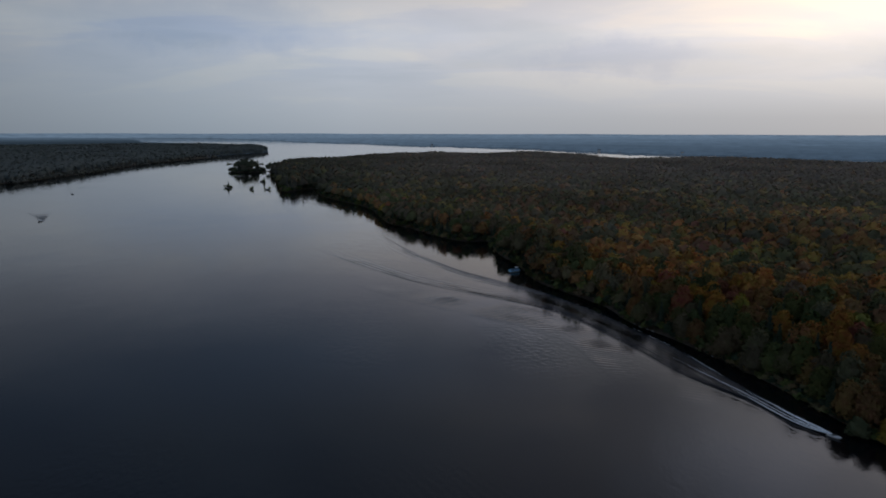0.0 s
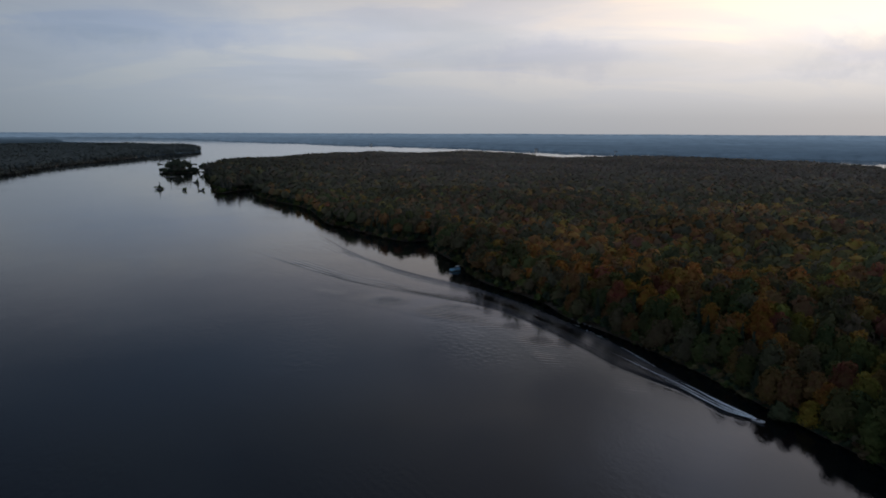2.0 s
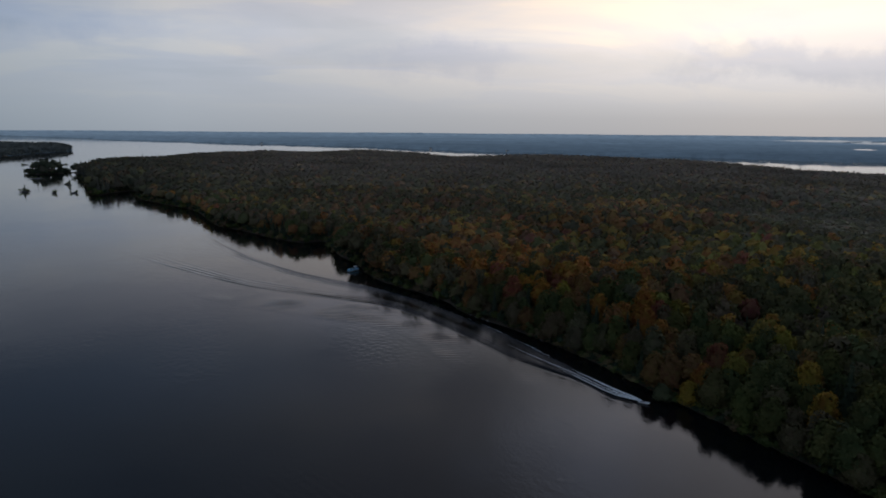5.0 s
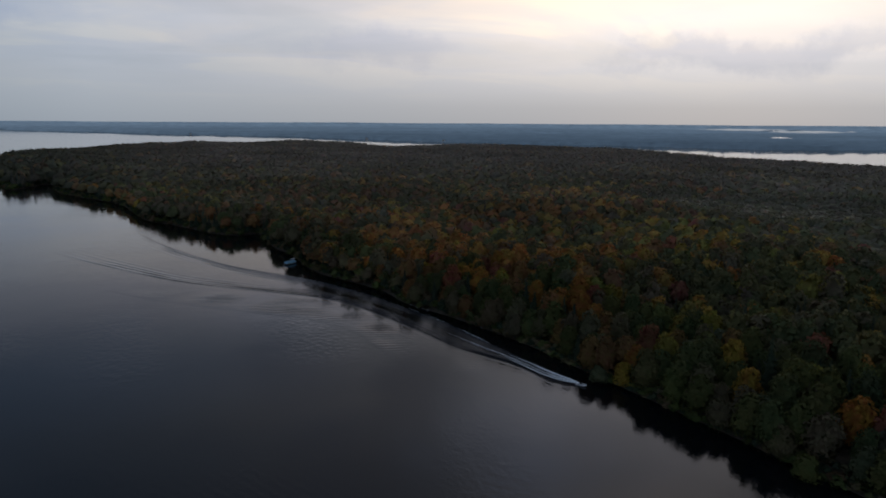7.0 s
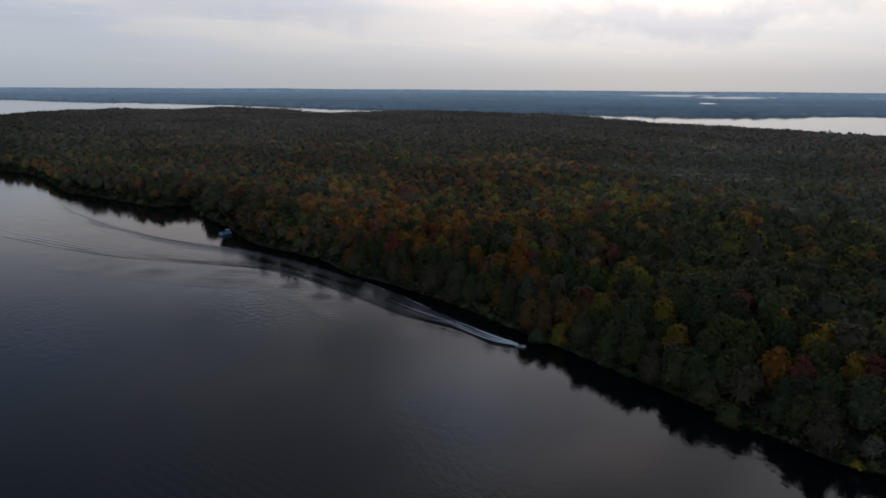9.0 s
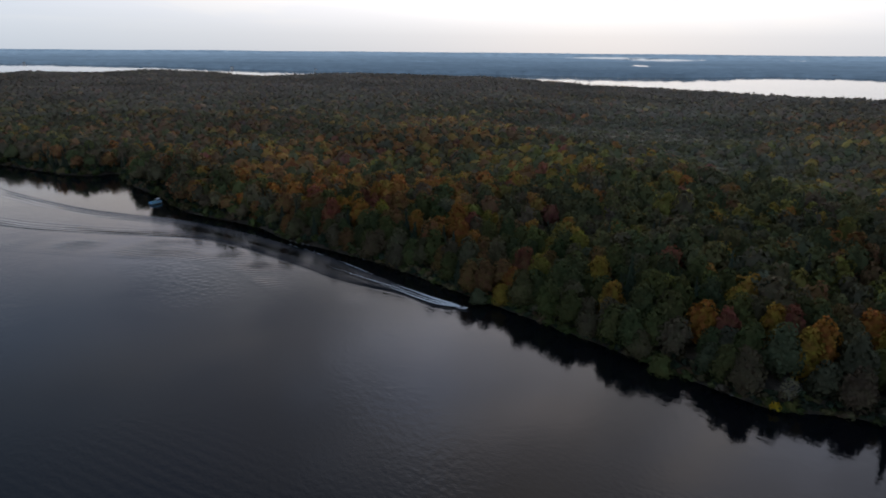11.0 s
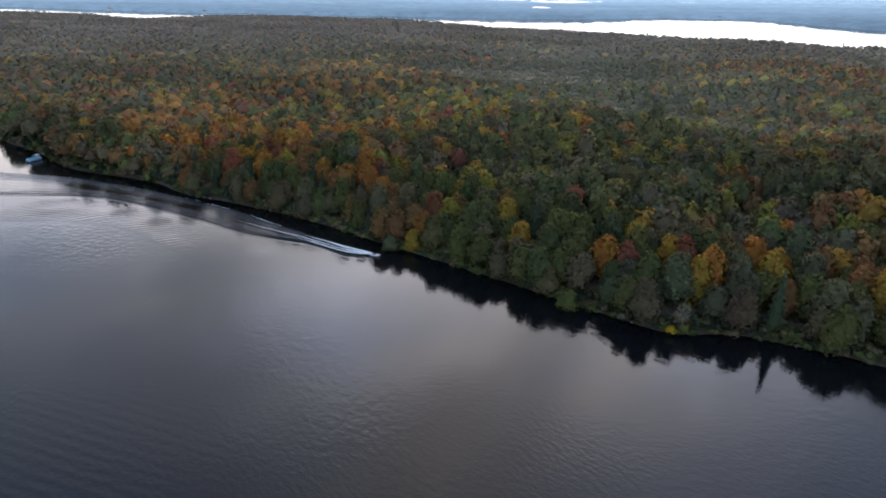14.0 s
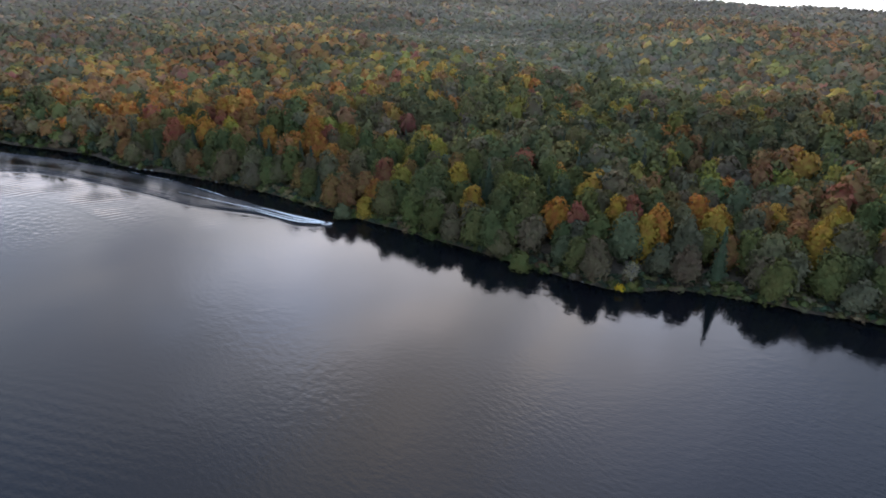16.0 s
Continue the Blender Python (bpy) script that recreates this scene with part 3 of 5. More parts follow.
def conifer(seed, n, leaf):
    g = np.random.default_rng(seed)
    t = 1 - np.sqrt(g.uniform(0, 1, n))
    a = g.uniform(0, 6.283, n)
    tier = 0.8 + 0.2 * np.cos(t * 60)
    r = (0.2 * (1 - t) + 0.012) * tier * g.uniform(0.75, 1.15, n)
    p = np.stack([r * np.cos(a), r * np.sin(a), 0.1 + 0.9 * t], 1)
    d = np.stack([np.cos(a), np.sin(a), np.full(n, 0.6)], 1) + 0.35 * g.normal(size=(n, 3))
    v, f = leaf_quads(p, d, leaf, g)
    k = 7
    ang = np.arange(k) * 6.283 / k
    core = np.concatenate([np.stack([0.13 * np.cos(ang), 0.13 * np.sin(ang), np.full(k, 0.1)], 1), [[0, 0, 0.95]]])
    cf = np.array([[i, (i + 1) % k, k] for i in range(k)]) + len(v)
    soft = np.concatenate([np.repeat(d + (0, 0, 0.3), 4, 0), core - (0, 0, 0.05)])
    return np.concatenate([v, core]), np.concatenate([f, cf]), soft


PALETTE = {  # base colours of the leaves
    "green": (0.102, 0.124, 0.046), "olive": (0.142, 0.148, 0.048), "pine": (0.060, 0.080, 0.050), "grey": (0.140, 0.148, 0.084),
    "lime": (0.27, 0.25, 0.045), "gold": (0.42, 0.27, 0.042), "orange": (0.46, 0.212, 0.042), "rust": (0.275, 0.152, 0.058), "red": (0.31, 0.112, 0.062), "brown": (0.170, 0.144, 0.080)}
NAMES = list(PALETTE)
COLS = np.array([PALETTE[k] for k in NAMES]) * 0.88
# stretches of autumn colour in the woods: x, y, radius, strength
ORANGES = [(122, 384, 50, 1.5), (120, 458, 50, 1.2), (180, 491, 60, 1.3), (261, 502, 60, 1.4), (366, 569, 65, 1.4), (388, 504, 50, 1.2), (150, 330, 40, 0.8), (195, 325, 40, 0.6), (165, 255, 30, 0.8), (723, 341, 60, 1.2), (794, 289, 70, 1.4), (830, 231, 80, 1.4)]
RUSTS = [(98, 520, 60, 0.8), (117, 652, 90, 0.7), (122, 780, 110, 0.5), (444, 171, 50, 0.5), (276, 71, 45, 0.7), (426, 130, 60, 0.4),
         (105, 285, 30, 0.7), (124, 237, 25, 0.6), (204, 78, 30, 0.7), (560, 120, 110, 0.5), (330, 800, 200, 0.35), (620, 700, 200, 0.3)]
GOLDS = [(370, 345, 50, 0.9), (317, 310, 50, 0.8), (510, 195, 45, 0.8), (295, 166, 30, 0.4), (247, 352, 40, 0.5), (378, 621, 70, 0.6), (302, 615, 70, 0.5), (318, 385, 45, 0.6), (240, 400, 45, 0.4)]
GREYS = [(452, 350, 55, 1.0), (446, 285, 45, 0.9), (530, 513, 80, 1.0), (530, 268, 45, 0.7), (602, 428, 70, 0.9), (518, 585, 60, 0.7), (700, 560, 120, 0.6)]
GREENS = [(77, 345, 30, 0.9), (214, 165, 55, 0.6), (139, 147, 40, 0.7), (254, 597, 50, 0.5), (240, 445, 30, 0.6), (352, 190, 55, 0.6), (304, 99, 40, 0.5)]


FAR_HAZE = (0.282, 0.236, 0.208)     # air haze put into leaf colour: the tone far woods fade to


def field(spots, x, y):
    out = 0
    for sx, sy, r, s in spots:
        out = out + s * np.exp(-((x - sx) ** 2 + (y - sy) ** 2) / (r * r))
    return out


def colour_index(x, y, g):
    n = len(x)
    away = np.clip((np.hypot(x, y) - 750) / 500, 0, 1)
    green = field(GREENS, x, y)
    grey = field(GREYS, x, y)
    calm = np.clip(1 - 0.9 * green - 0.95 * grey, 0.03, 1) * (1 - 0.45 * away)
    wave = 1 + 0.7 * waves2(x, y, 130, 21)
    orange = (0.085 * wave.clip(0.1) + 1.5 * field(ORANGES, x, y)) * calm
    rust = (0.16 * wave.clip(0.1) + 1.7 * field(RUSTS, x, y)) * calm
    gold = (0.25 * (1 + 0.6 * waves2(x, y, 110, 22)).clip(0.1) + 1.0 * field(GOLDS, x, y)) * calm
    lime = (0.22 + 0.9 * field(GOLDS, x, y)) * calm
    w = np.stack([0.9 + 1.5 * green, 1.25 + 0 * x, 0.30 + 0.6 * green, 0.16 + 4.5 * grey, lime, gold + 0.3 * orange, orange, rust + 0.4 * orange, 0.10 * orange + 0.02, 0.32 + 0.35 * rust], 1)
    w = w.cumsum(1)
    return (g.uniform(0, 1, (n, 1)) * w[:, -1:] > w).sum(1)


def sow(x0, x1, y0, y1, step, g):
    gx, gy = np.meshgrid(np.arange(x0, x1, step), np.arange(y0, y1, step * 0.9))
    gx = gx + (np.arange(gx.shape[0]) % 2)[:, None] * step / 2
    x = (gx + g.uniform(-0.36, 0.36, gx.shape) * step).ravel()
    y = (gy + g.uniform(-0.36, 0.36, gy.shape) * step).ravel()
    return x, y


def in_view(x, y, lo=-38, hi=88):
    a = np.degrees(np.arctan2(x, y))
    return (a > lo) & (a < hi)


def far_haze(x, y):
    """The haze tone blended into far leaf colour, darker towards the point."""
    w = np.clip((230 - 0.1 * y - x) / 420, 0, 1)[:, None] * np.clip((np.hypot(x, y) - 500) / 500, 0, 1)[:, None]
    return np.array(FAR_HAZE) * (1 - w) + np.array((0.105, 0.102, 0.088)) * w


def woods(name, label, protos, pines, x, y, z, size, idx, g, dull=0.0, tone=None, broad=1.0, reach=0.0):
    """One mesh of many trees, each a turned and scaled copy of one of the crowns, tinted by its kind."""
    vs, fs, ts, ns, m = [], [], [], [], 0
    n = len(x)
    which = g.integers(0, len(protos), n)
    is_pine = NAMES.index("pine") == idx
    inland = np.where(y > 950, 1.0, np.clip(0.25 + inside_distance(MAIN, x, y) / 80, 0.25, 1)) if reach else None
    for k, (pv, pf, pn) in enumerate(protos + pines):
        if k < len(protos):
            sel = np.where((which == k) & ~is_pine)[0]
        else:
            sel = np.where((which % len(pines) == k - len(protos)) & is_pine)[0]
        if not len(sel):
            continue
        a = g.uniform(0, 6.283, len(sel))
        c, s = np.cos(a)[:, None], np.sin(a)[:, None]
        wide = broad * (size[sel] ** 0.5 * 4.0 * g.uniform(0.82, 1.08, len(sel)))[:, None]
        wide = wide * (0.68 if k >= len(protos) else 1.0)
        vx = (pv[None, :, 0] * c - pv[None, :, 1] * s) * wide + x[sel][:, None]
        vy = (pv[None, :, 0] * s + pv[None, :, 1] * c) * wide + y[sel][:, None]
        vz = pv[None, :, 2] * size[sel][:, None] + z[sel][:, None]
        v = np.stack(fold(vx, vy, vz), -1).reshape(-1, 3)
        f = (pf[None] + (np.arange(len(sel)) * len(pv))[:, None, None]).reshape(-1, 3) + m
        col = COLS[idx[sel]] * g.uniform(0.84, 1.16, (len(sel), 1)) * (1 + 0.06 * g.normal(size=(len(sel), 3))) * (1 + 0.22 * waves2(x[sel], y[sel], 130, 51))[:, None].clip(0.55, 1.5)
        # with reach, air haze is blended into leaf colour, more of it farther off
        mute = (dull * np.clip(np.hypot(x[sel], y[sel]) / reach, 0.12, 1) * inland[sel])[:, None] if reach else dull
        hue = FAR_HAZE if tone is None else tone
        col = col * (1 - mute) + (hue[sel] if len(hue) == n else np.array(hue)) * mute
        # stands of like trees, and the pale young growth in the hollow
        col = col * (1 + 0.35 * np.clip(field(GREYS, x[sel], y[sel]), 0, 1))[:, None]
        col = col * (1 + 0.16 * waves2(x[sel], y[sel], 330, 52))[:, None].clip(0.6, 1.4)
        vs.append(v), fs.append(f), ts.append(np.repeat(col, len(pv), 0))
        ns.append(np.stack([pn[None, :, 0] * c - pn[None, :, 1] * s, pn[None, :, 0] * s + pn[None, :, 1] * c, np.broadcast_to(pn[None, :, 2], (len(sel), len(pn)))], -1).reshape(-1, 3))
        m += len(v)
    ob = mesh_object(name, np.concatenate(vs), np.concatenate(fs), LEAF_WOODS, smooth=True, tint=np.concatenate(ts), normals=np.concatenate(ns))
    return tagged(ob, label, "woods", kind="stuff")


# sown places: near, middle and far woods
nx, ny = sow(0, 520, -60, 520, 7.5, rng)
nsd = inside_distance(MAIN, nx, ny)
nr = np.hypot(nx, ny)
ok = (nsd > 0.6) & (nr < 430) & in_view(nx, ny)
nx, ny, nsd = nx[ok], ny[ok], nsd[ok]
FEATURES = [(187, 144, "lime"), (198, 123, "gold"), (180, 123, "orange"), (181, 114, "red"), (194, 106, "gold"), (197, 103, "red"), (189, 92, "gold"),
            (225, 110, "rust"), (228, 119, "lime"), (253, 117, "lime"), (299, 139, "lime"), (289, 130, "orange"), (236, 101, "grey"), (247, 90, "orange"),
            (216, 87, "orange"), (220, 80, "orange"), (210, 77, "gold"), (217, 67, "grey"), (261, 73, "lime"), (284, 74, "gold"), (275, 60, "lime"),
            (253, 52, "rust"), (228, 46, "gold"), (236, 59, "rust"), (195, 91, "orange"), (168, 153, "gold"), (209, 162, "red"), (248, 215, "gold"),
            (312, 174, "orange"), (312, 159, "gold"), (313, 183, "gold"), (483, 259, "lime"), (503, 170, "gold"), (279, 189, "lime"), (314, 253, "orange"),
            (295, 226, "red"), (253, 249, "orange"), (208, 222, "gold"), (213, 242, "red"), (237, 293, "gold"), (265, 327, "orange"), (161, 235, "orange"),
            (160, 225, "rust"), (155, 256, "orange"), (151, 273, "orange"), (155, 355, "gold"), (128, 354, "red"), (123, 316, "red"), (147, 326, "red"),
            (193, 408, "lime"), (146, 192, "gold"), (152, 193, "orange"), (172, 193, "rust"), (161, 187, "lime"), (164, 200, "red"), (139, 198, "grey"),
            (184, 282, "gold"), (191, 321, "orange"), (241, 350, "orange"), (167, 110, "grey"), (196, 80, "grey"), (156, 119, "olive"), (176, 103, "green"),
            (208, 63, "olive"), (193, 67, "pine")]
for fx, fy, _ in FEATURES + [(170, 86, "gap"), (174, 84, "gap")]:
    far_off = np.hypot(nx - fx, ny - fy) > 6.3
    nx, ny, nsd = nx[far_off], ny[far_off], nsd[far_off]
nidx = colour_index(nx, ny, rng)
shore_d = inside_distance(MAIN, nx, ny)
front = (shore_d < 22) & (rng.uniform(0, 1, len(nx)) < np.where(shore_d < 14, 0.97, 0.7))
nidx[front] = np.where(ny[front] > 185, rng.choice([0, 1, 2, 9, 9, 9, 7, 7], front.sum()), rng.choice([0, 0, 1, 1, 1, 3, 9, 9], front.sum()))
nx, ny = np.concatenate([nx, [q[0] for q in FEATURES]]), np.concatenate([ny, [q[1] for q in FEATURES]])
nidx = np.concatenate([nidx, [NAMES.index(q[2]) for q in FEATURES]])
nz, nsd = land_height(nx, ny)
nsize = rng.uniform(13.0, 21.0, len(nx)) * np.where(rng.uniform(0, 1, len(nx)) < 0.06, 1.2, 1.0) * np.where(ny < 215, np.clip(0.82 + nsd / 60, 0.82, 1.06), np.clip(0.7 + nsd / 48, 0.7, 1.0))
nsize *= 1 + 0.28 * np.exp(-((nx - 66) ** 2 + (ny - 430) ** 2) / 35 ** 2)
nsize[-len(FEATURES):] = np.clip(nsize[-len(FEATURES):], 18.0, 21.0) * np.clip(0.45 + nsd[-len(FEATURES):] / 26, 0.45, 1)
nsize[-1] = 22.0

# the 300 trees of the shore stretch stand singly
stretch = (ny > 10) & (ny < 345)
order = np.argsort(np.where(stretch, nsd, 1e9))
single = order[:300]
rest = np.setdiff1d(np.arange(len(nx)), single)


def build_woods():
    near = [broadleaf(100 + k, 200, 0.052, lobes=19, core=1, low=0.3, fill=0.25, taper=0.16 + 0.05 * (k % 4)) for k in range(8)]
    near_p = [conifer(120 + k, 260, 0.03) for k in range(2)]
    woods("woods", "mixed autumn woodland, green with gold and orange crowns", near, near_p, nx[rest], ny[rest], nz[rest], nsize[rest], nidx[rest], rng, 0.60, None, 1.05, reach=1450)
    x, y = sow(-200, 920, -60, 930, 8.8, rng)
    r = np.hypot(x, y)
    z, sd = land_height(x, y)
    ok = (sd > 2.5) & (r >= 430) & (r < 900) & in_view(x, y)
    x, y, z, sd = x[ok], y[ok], z[ok], sd[ok]
    kinds = colour_index(x, y, rng)
    front = (sd < 34) & (rng.uniform(0, 1, len(x)) < 0.85)
    kinds[front] = rng.choice([0, 9, 7, 2, 2, 9], front.sum())
    mid = [broadleaf(140 + k, 38, 0.078, lobes=14, low=0.4, fill=0.3, skin=0.97, up=0.7) for k in range(8)]
    mid_p = [conifer(150 + k, 60, 0.06) for k in range(2)]
    tall = (rng.uniform(14, 20, len(x)) * np.clip(0.8 + sd / 60, 0.8, 1) * (1 + 0.35 * np.exp(-((x - 62) ** 2 + (y - 490) ** 2) / 42 ** 2)) * (1 - 0.42 * np.clip(field(GREYS, x, y), 0, 1)))
    cove, tone = (sd < 42) & (np.hypot(x, y) < 640) & (x < 220), far_haze(x, y)
    woods("woods", "dark brown and green woodland round a cove", near, near_p, x[cove], y[cove], z[cove], tall[cove], kinds[cove], rng, 0.72, tone[cove] * 0.8, 1.2, reach=1400)
    cove = ~cove
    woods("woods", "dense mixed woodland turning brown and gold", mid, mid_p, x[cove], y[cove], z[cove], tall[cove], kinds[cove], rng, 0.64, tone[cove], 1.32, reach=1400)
    x, y = sow(-2100, 1700, 0, 2850, 15.2, rng)
    r = np.hypot(x, y)
    rough = (r >= 900) & (r < 2850) & in_view(x, y)
    x, y, r = x[rough], y[rough], r[rough]
    bx, by = sow(-3000, -700, 2000, 4300, 17.0, rng)
    br = np.hypot(bx, by)
    more = (br >= 2850) & (br < 4300) & in_view(bx, by)
    x, y = np.concatenate([x, bx[more]]), np.concatenate([y, by[more]])
    z, sd = land_height(x, y)
    ok = sd > 2.5
    x, y, z, sd = x[ok], y[ok], z[ok], sd[ok]
    idx = colour_index(x, y, rng)
    tall = np.ones(len(x))
    edge = (sd < 30) & (x > 300) & (rng.uniform(0, 1, len(x)) < 0.6)
    idx[edge] = NAMES.index("pine")
    tall[edge] = rng.uniform(1.0, 1.3, edge.sum())
    tip = (sd < 22) & (x < -120) & (x > -620) & (rng.uniform(0, 1, len(x)) < np.where(x < -440, 0.6, 0.4))
    idx[tip] = NAMES.index("pine")
    tall[tip] = rng.uniform(0.7, 1.4, tip.sum())
    bank = x < -550
    thin = ~bank | (rng.uniform(0, 1, len(x)) < 0.65)
    x, y, z, idx, tall, bank = (q[thin] for q in (x, y, z, idx, tall, bank))
    idx[bank] = rng.choice([0, 1, 0, 2], bank.sum())
    far = [broadleaf(160 + k, 8, 0.14, lobes=12, low=0.45, fill=0.31, skin=1.0, up=1.1) for k in range(10)]
    far_p = [conifer(170 + k, 12, 0.11) for k in range(2)]
    tops = rng.uniform(15.5, 18.8, len(x)) * (1 + 0.25 * (np.hypot(x + 330, y - 1300) < 260) + 0.3 * (np.hypot(x + 497, y - 1630) < 70) + 0.35 * (np.hypot(x, y) > 2850)) * tall
    main = ~bank
    hue = far_haze(x, y)
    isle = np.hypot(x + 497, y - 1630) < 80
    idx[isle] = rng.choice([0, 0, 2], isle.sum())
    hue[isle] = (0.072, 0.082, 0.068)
    woods("woods", "distant wooded peninsula in brown and green dulled by haze", far, far_p, x[main], y[main], z[main], tops[main], idx[main], rng, 0.72, hue[main], 1.5, reach=1400)
    low_crowns = [broadleaf(180 + k, 5, 0.17, lobes=9, low=0.5, fill=0.33, skin=1.0, up=1.4) for k in range(8)]
    # bank crowns take nearly one tone, air haze included in it
    woods("woods", "dark wooded bank across the lake", low_crowns, far_p, x[bank], y[bank], z[bank], 14.0 + 0.25 * tops[bank], idx[bank], rng, 0.92, (0.132, 0.153, 0.149), 1.4)


def build_canopy():
    """The closed leaf layer between the crowns of the farther woods."""
    rad = np.concatenate([np.geomspace(400, 2760, 170), np.geomspace(2800, 4200, 30)])
    az = np.radians(np.arange(-44, 92, 0.5))
    R, A = np.meshgrid(rad, az, indexing="ij")
    x, y = R * np.sin(A), R * np.cos(A)
    h, sd = land_height(x, y)
    h = h + np.clip((sd - 6) / 16, 0, 1) * (np.where(x < -550, 15.5, 10.5) + 1.3 * waves2(x, y, 26, 61) + 0.8 * waves2(x, y, 11, 62)) * (1 - 0.24 * np.clip(field(GREYS, x, y), 0, 1)) - 1.0
    f = grid_faces(len(rad), len(az))[:, ::-1]
    f = f[(sd.ravel()[f] > 8).all(1)]
    used = np.unique(f)
    remap = np.zeros(R.size, int)
    remap[used] = np.arange(len(used))
    xs, ys = x.ravel()[used], y.ravel()[used]
    # distance haze put into this layer's colour, as in the crowns
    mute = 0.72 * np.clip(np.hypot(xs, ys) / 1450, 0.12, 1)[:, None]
    col = (COLS[colour_index(xs, ys, rng)] * (1 - mute) + far_haze(xs, ys) * mute) * (1 + 0.35 * np.clip(field(GREYS, xs, ys), 0, 1))[:, None]
    # the bank's leaves get its hazed tone
    col = np.where((xs < -550)[:, None], 0.1 * col + 0.9 * np.array((0.132, 0.153, 0.149)), col)
    v = np.stack(fold(x, y, h), -1).reshape(-1, 3)[used]
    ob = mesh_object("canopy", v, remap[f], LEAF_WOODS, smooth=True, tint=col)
    tagged(ob, "closed layer of leaves between the woodland crowns", "woods", kind="stuff")


def part(name, bm, mat, parent=None, label="", smooth=False):
    me = bpy.data.meshes.new(name)
    bm.normal_update()
    bm.to_mesh(me)
    bm.free()
    me.materials.append(mat)
    for p in me.polygons:
        p.use_smooth = smooth
    ob = new(name, me)
    ob.parent = parent
    if label:
        ob["label"] = label
    return ob


def limb(bm, a, b, r0, r1, seg=6):
    a, b = Vector(a), Vector(b)
    q = (b - a).to_track_quat("Z", "Y").to_matrix()
    rings = []
    for p, r in ((a, r0), (b, r1)):
        rings.append([bm.verts.new(p + q @ Vector((r * math.cos(2 * math.pi * k / seg), r * math.sin(2 * math.pi * k / seg), 0))) for k in range(seg)])
    for k in range(seg):
        bm.faces.new((rings[0][k], rings[0][(k + 1) % seg], rings[1][(k + 1) % seg], rings[1][k]))


def trunk_mesh(seed):
    g = random.Random(seed)
    bm = bmesh.new()
    limb(bm, (0, 0, -0.03), (0.01, 0, 0.3), 0.022, 0.016)
    limb(bm, (0.01, 0, 0.3), (0, 0.01, 0.75), 0.016, 0.006)
    for k in range(5):
        a, z = k * 2.4 + g.random(), 0.22 + 0.09 * k
        limb(bm, (0, 0, z), (0.2 * math.cos(a), 0.2 * math.sin(a), z + 0.17), 0.008, 0.003, 5)
    me = bpy.data.meshes.new("trunk")
    bm.to_mesh(me)
    bm.free()
    me.materials.append(BARK)
    return me


WORDS = {"green": "dark green broadleaf tree on the wooded shore", "olive": "olive green broadleaf tree on the wooded shore", "pine": "dark green pine among the broadleaf trees",
         "grey": "pale grey-green broadleaf tree near the water", "lime": "yellow-green broadleaf tree in early autumn colour", "gold": "golden yellow autumn tree among green ones",
         "orange": "bright orange autumn tree in the woods", "rust": "rust-brown autumn tree in the woods", "red": "dull red autumn tree among green ones", "brown": "brownish fading broadleaf tree near the shore"}


def build_trees():
    crowns = [broadleaf(200 + k, 1150, 0.033, lobes=30, core=2, low=0.03, mid=0.48, half=0.38, fill=0.24, taper=0.25 + 0.07 * (k % 4)) for k in range(9)]
    pines = [conifer(220 + k, 330, 0.028) for k in range(2)]
    trunks = [trunk_mesh(k) for k in range(4)]
    meshes = []
    for v, f, no in crowns + pines:
        ob = mesh_object("crown", v, f, LEAF_TREE, smooth=True, normals=no)
        meshes.append(ob.data)
        bpy.data.objects.remove(ob)
    for n, i in enumerate(single):
        kind = NAMES[nidx[i]]
        tree = new("tree")
        s = nsize[i]
        tree.matrix_basis = Matrix.Translation((nx[i], ny[i], nz[i])) @ Euler((0, 0, rng.uniform(0, 6.28))).to_matrix().to_4x4() @ Matrix.Diagonal((s ** 0.5 * 4 * rng.uniform(0.84, 1.04), s ** 0.5 * 4 * rng.uniform(0.84, 1.04), s, 1))
        tagged(tree, WORDS[kind], "tree", group="trees along the shore")
        tr = new("trunk", trunks[n % 4])
        cr = new("crown", meshes[9 + n % 2] if kind == "pine" else meshes[n % 9])
        tr.parent = cr.parent = tree
        cr.color = (*(COLS[nidx[i]] * rng.uniform(0.84, 1.18) * (1 + 0.05 * rng.normal(size=3)) * 0.76 + np.array((0.013, 0.015, 0.011))), 1)


def shore_points(a, b, step, g, line=None):
    """Places along the near shore between two stations of the plan, with the inland direction."""
    p = np.array(line or smooth_line(NEAR_SHORE))[a:b]
    seg = np.hypot(*np.diff(p, axis=0).T)
    s = np.concatenate([[0], seg.cumsum()])
    t = np.arange(0, s[-1], step) + g.uniform(-0.4, 0.4, len(np.arange(0, s[-1], step))) * step
    x, y = np.interp(t, s, p[:, 0]), np.interp(t, s, p[:, 1])
    d = np.stack([np.interp(t + 3, s, p[:, 0]) - np.interp(t - 3, s, p[:, 0]), np.interp(t + 3, s, p[:, 1]) - np.interp(t - 3, s, p[:, 1])], 1)
    d /= np.linalg.norm(d, axis=1, keepdims=True) + 1e-9
    return x, y, -d[:, 1], d[:, 0]


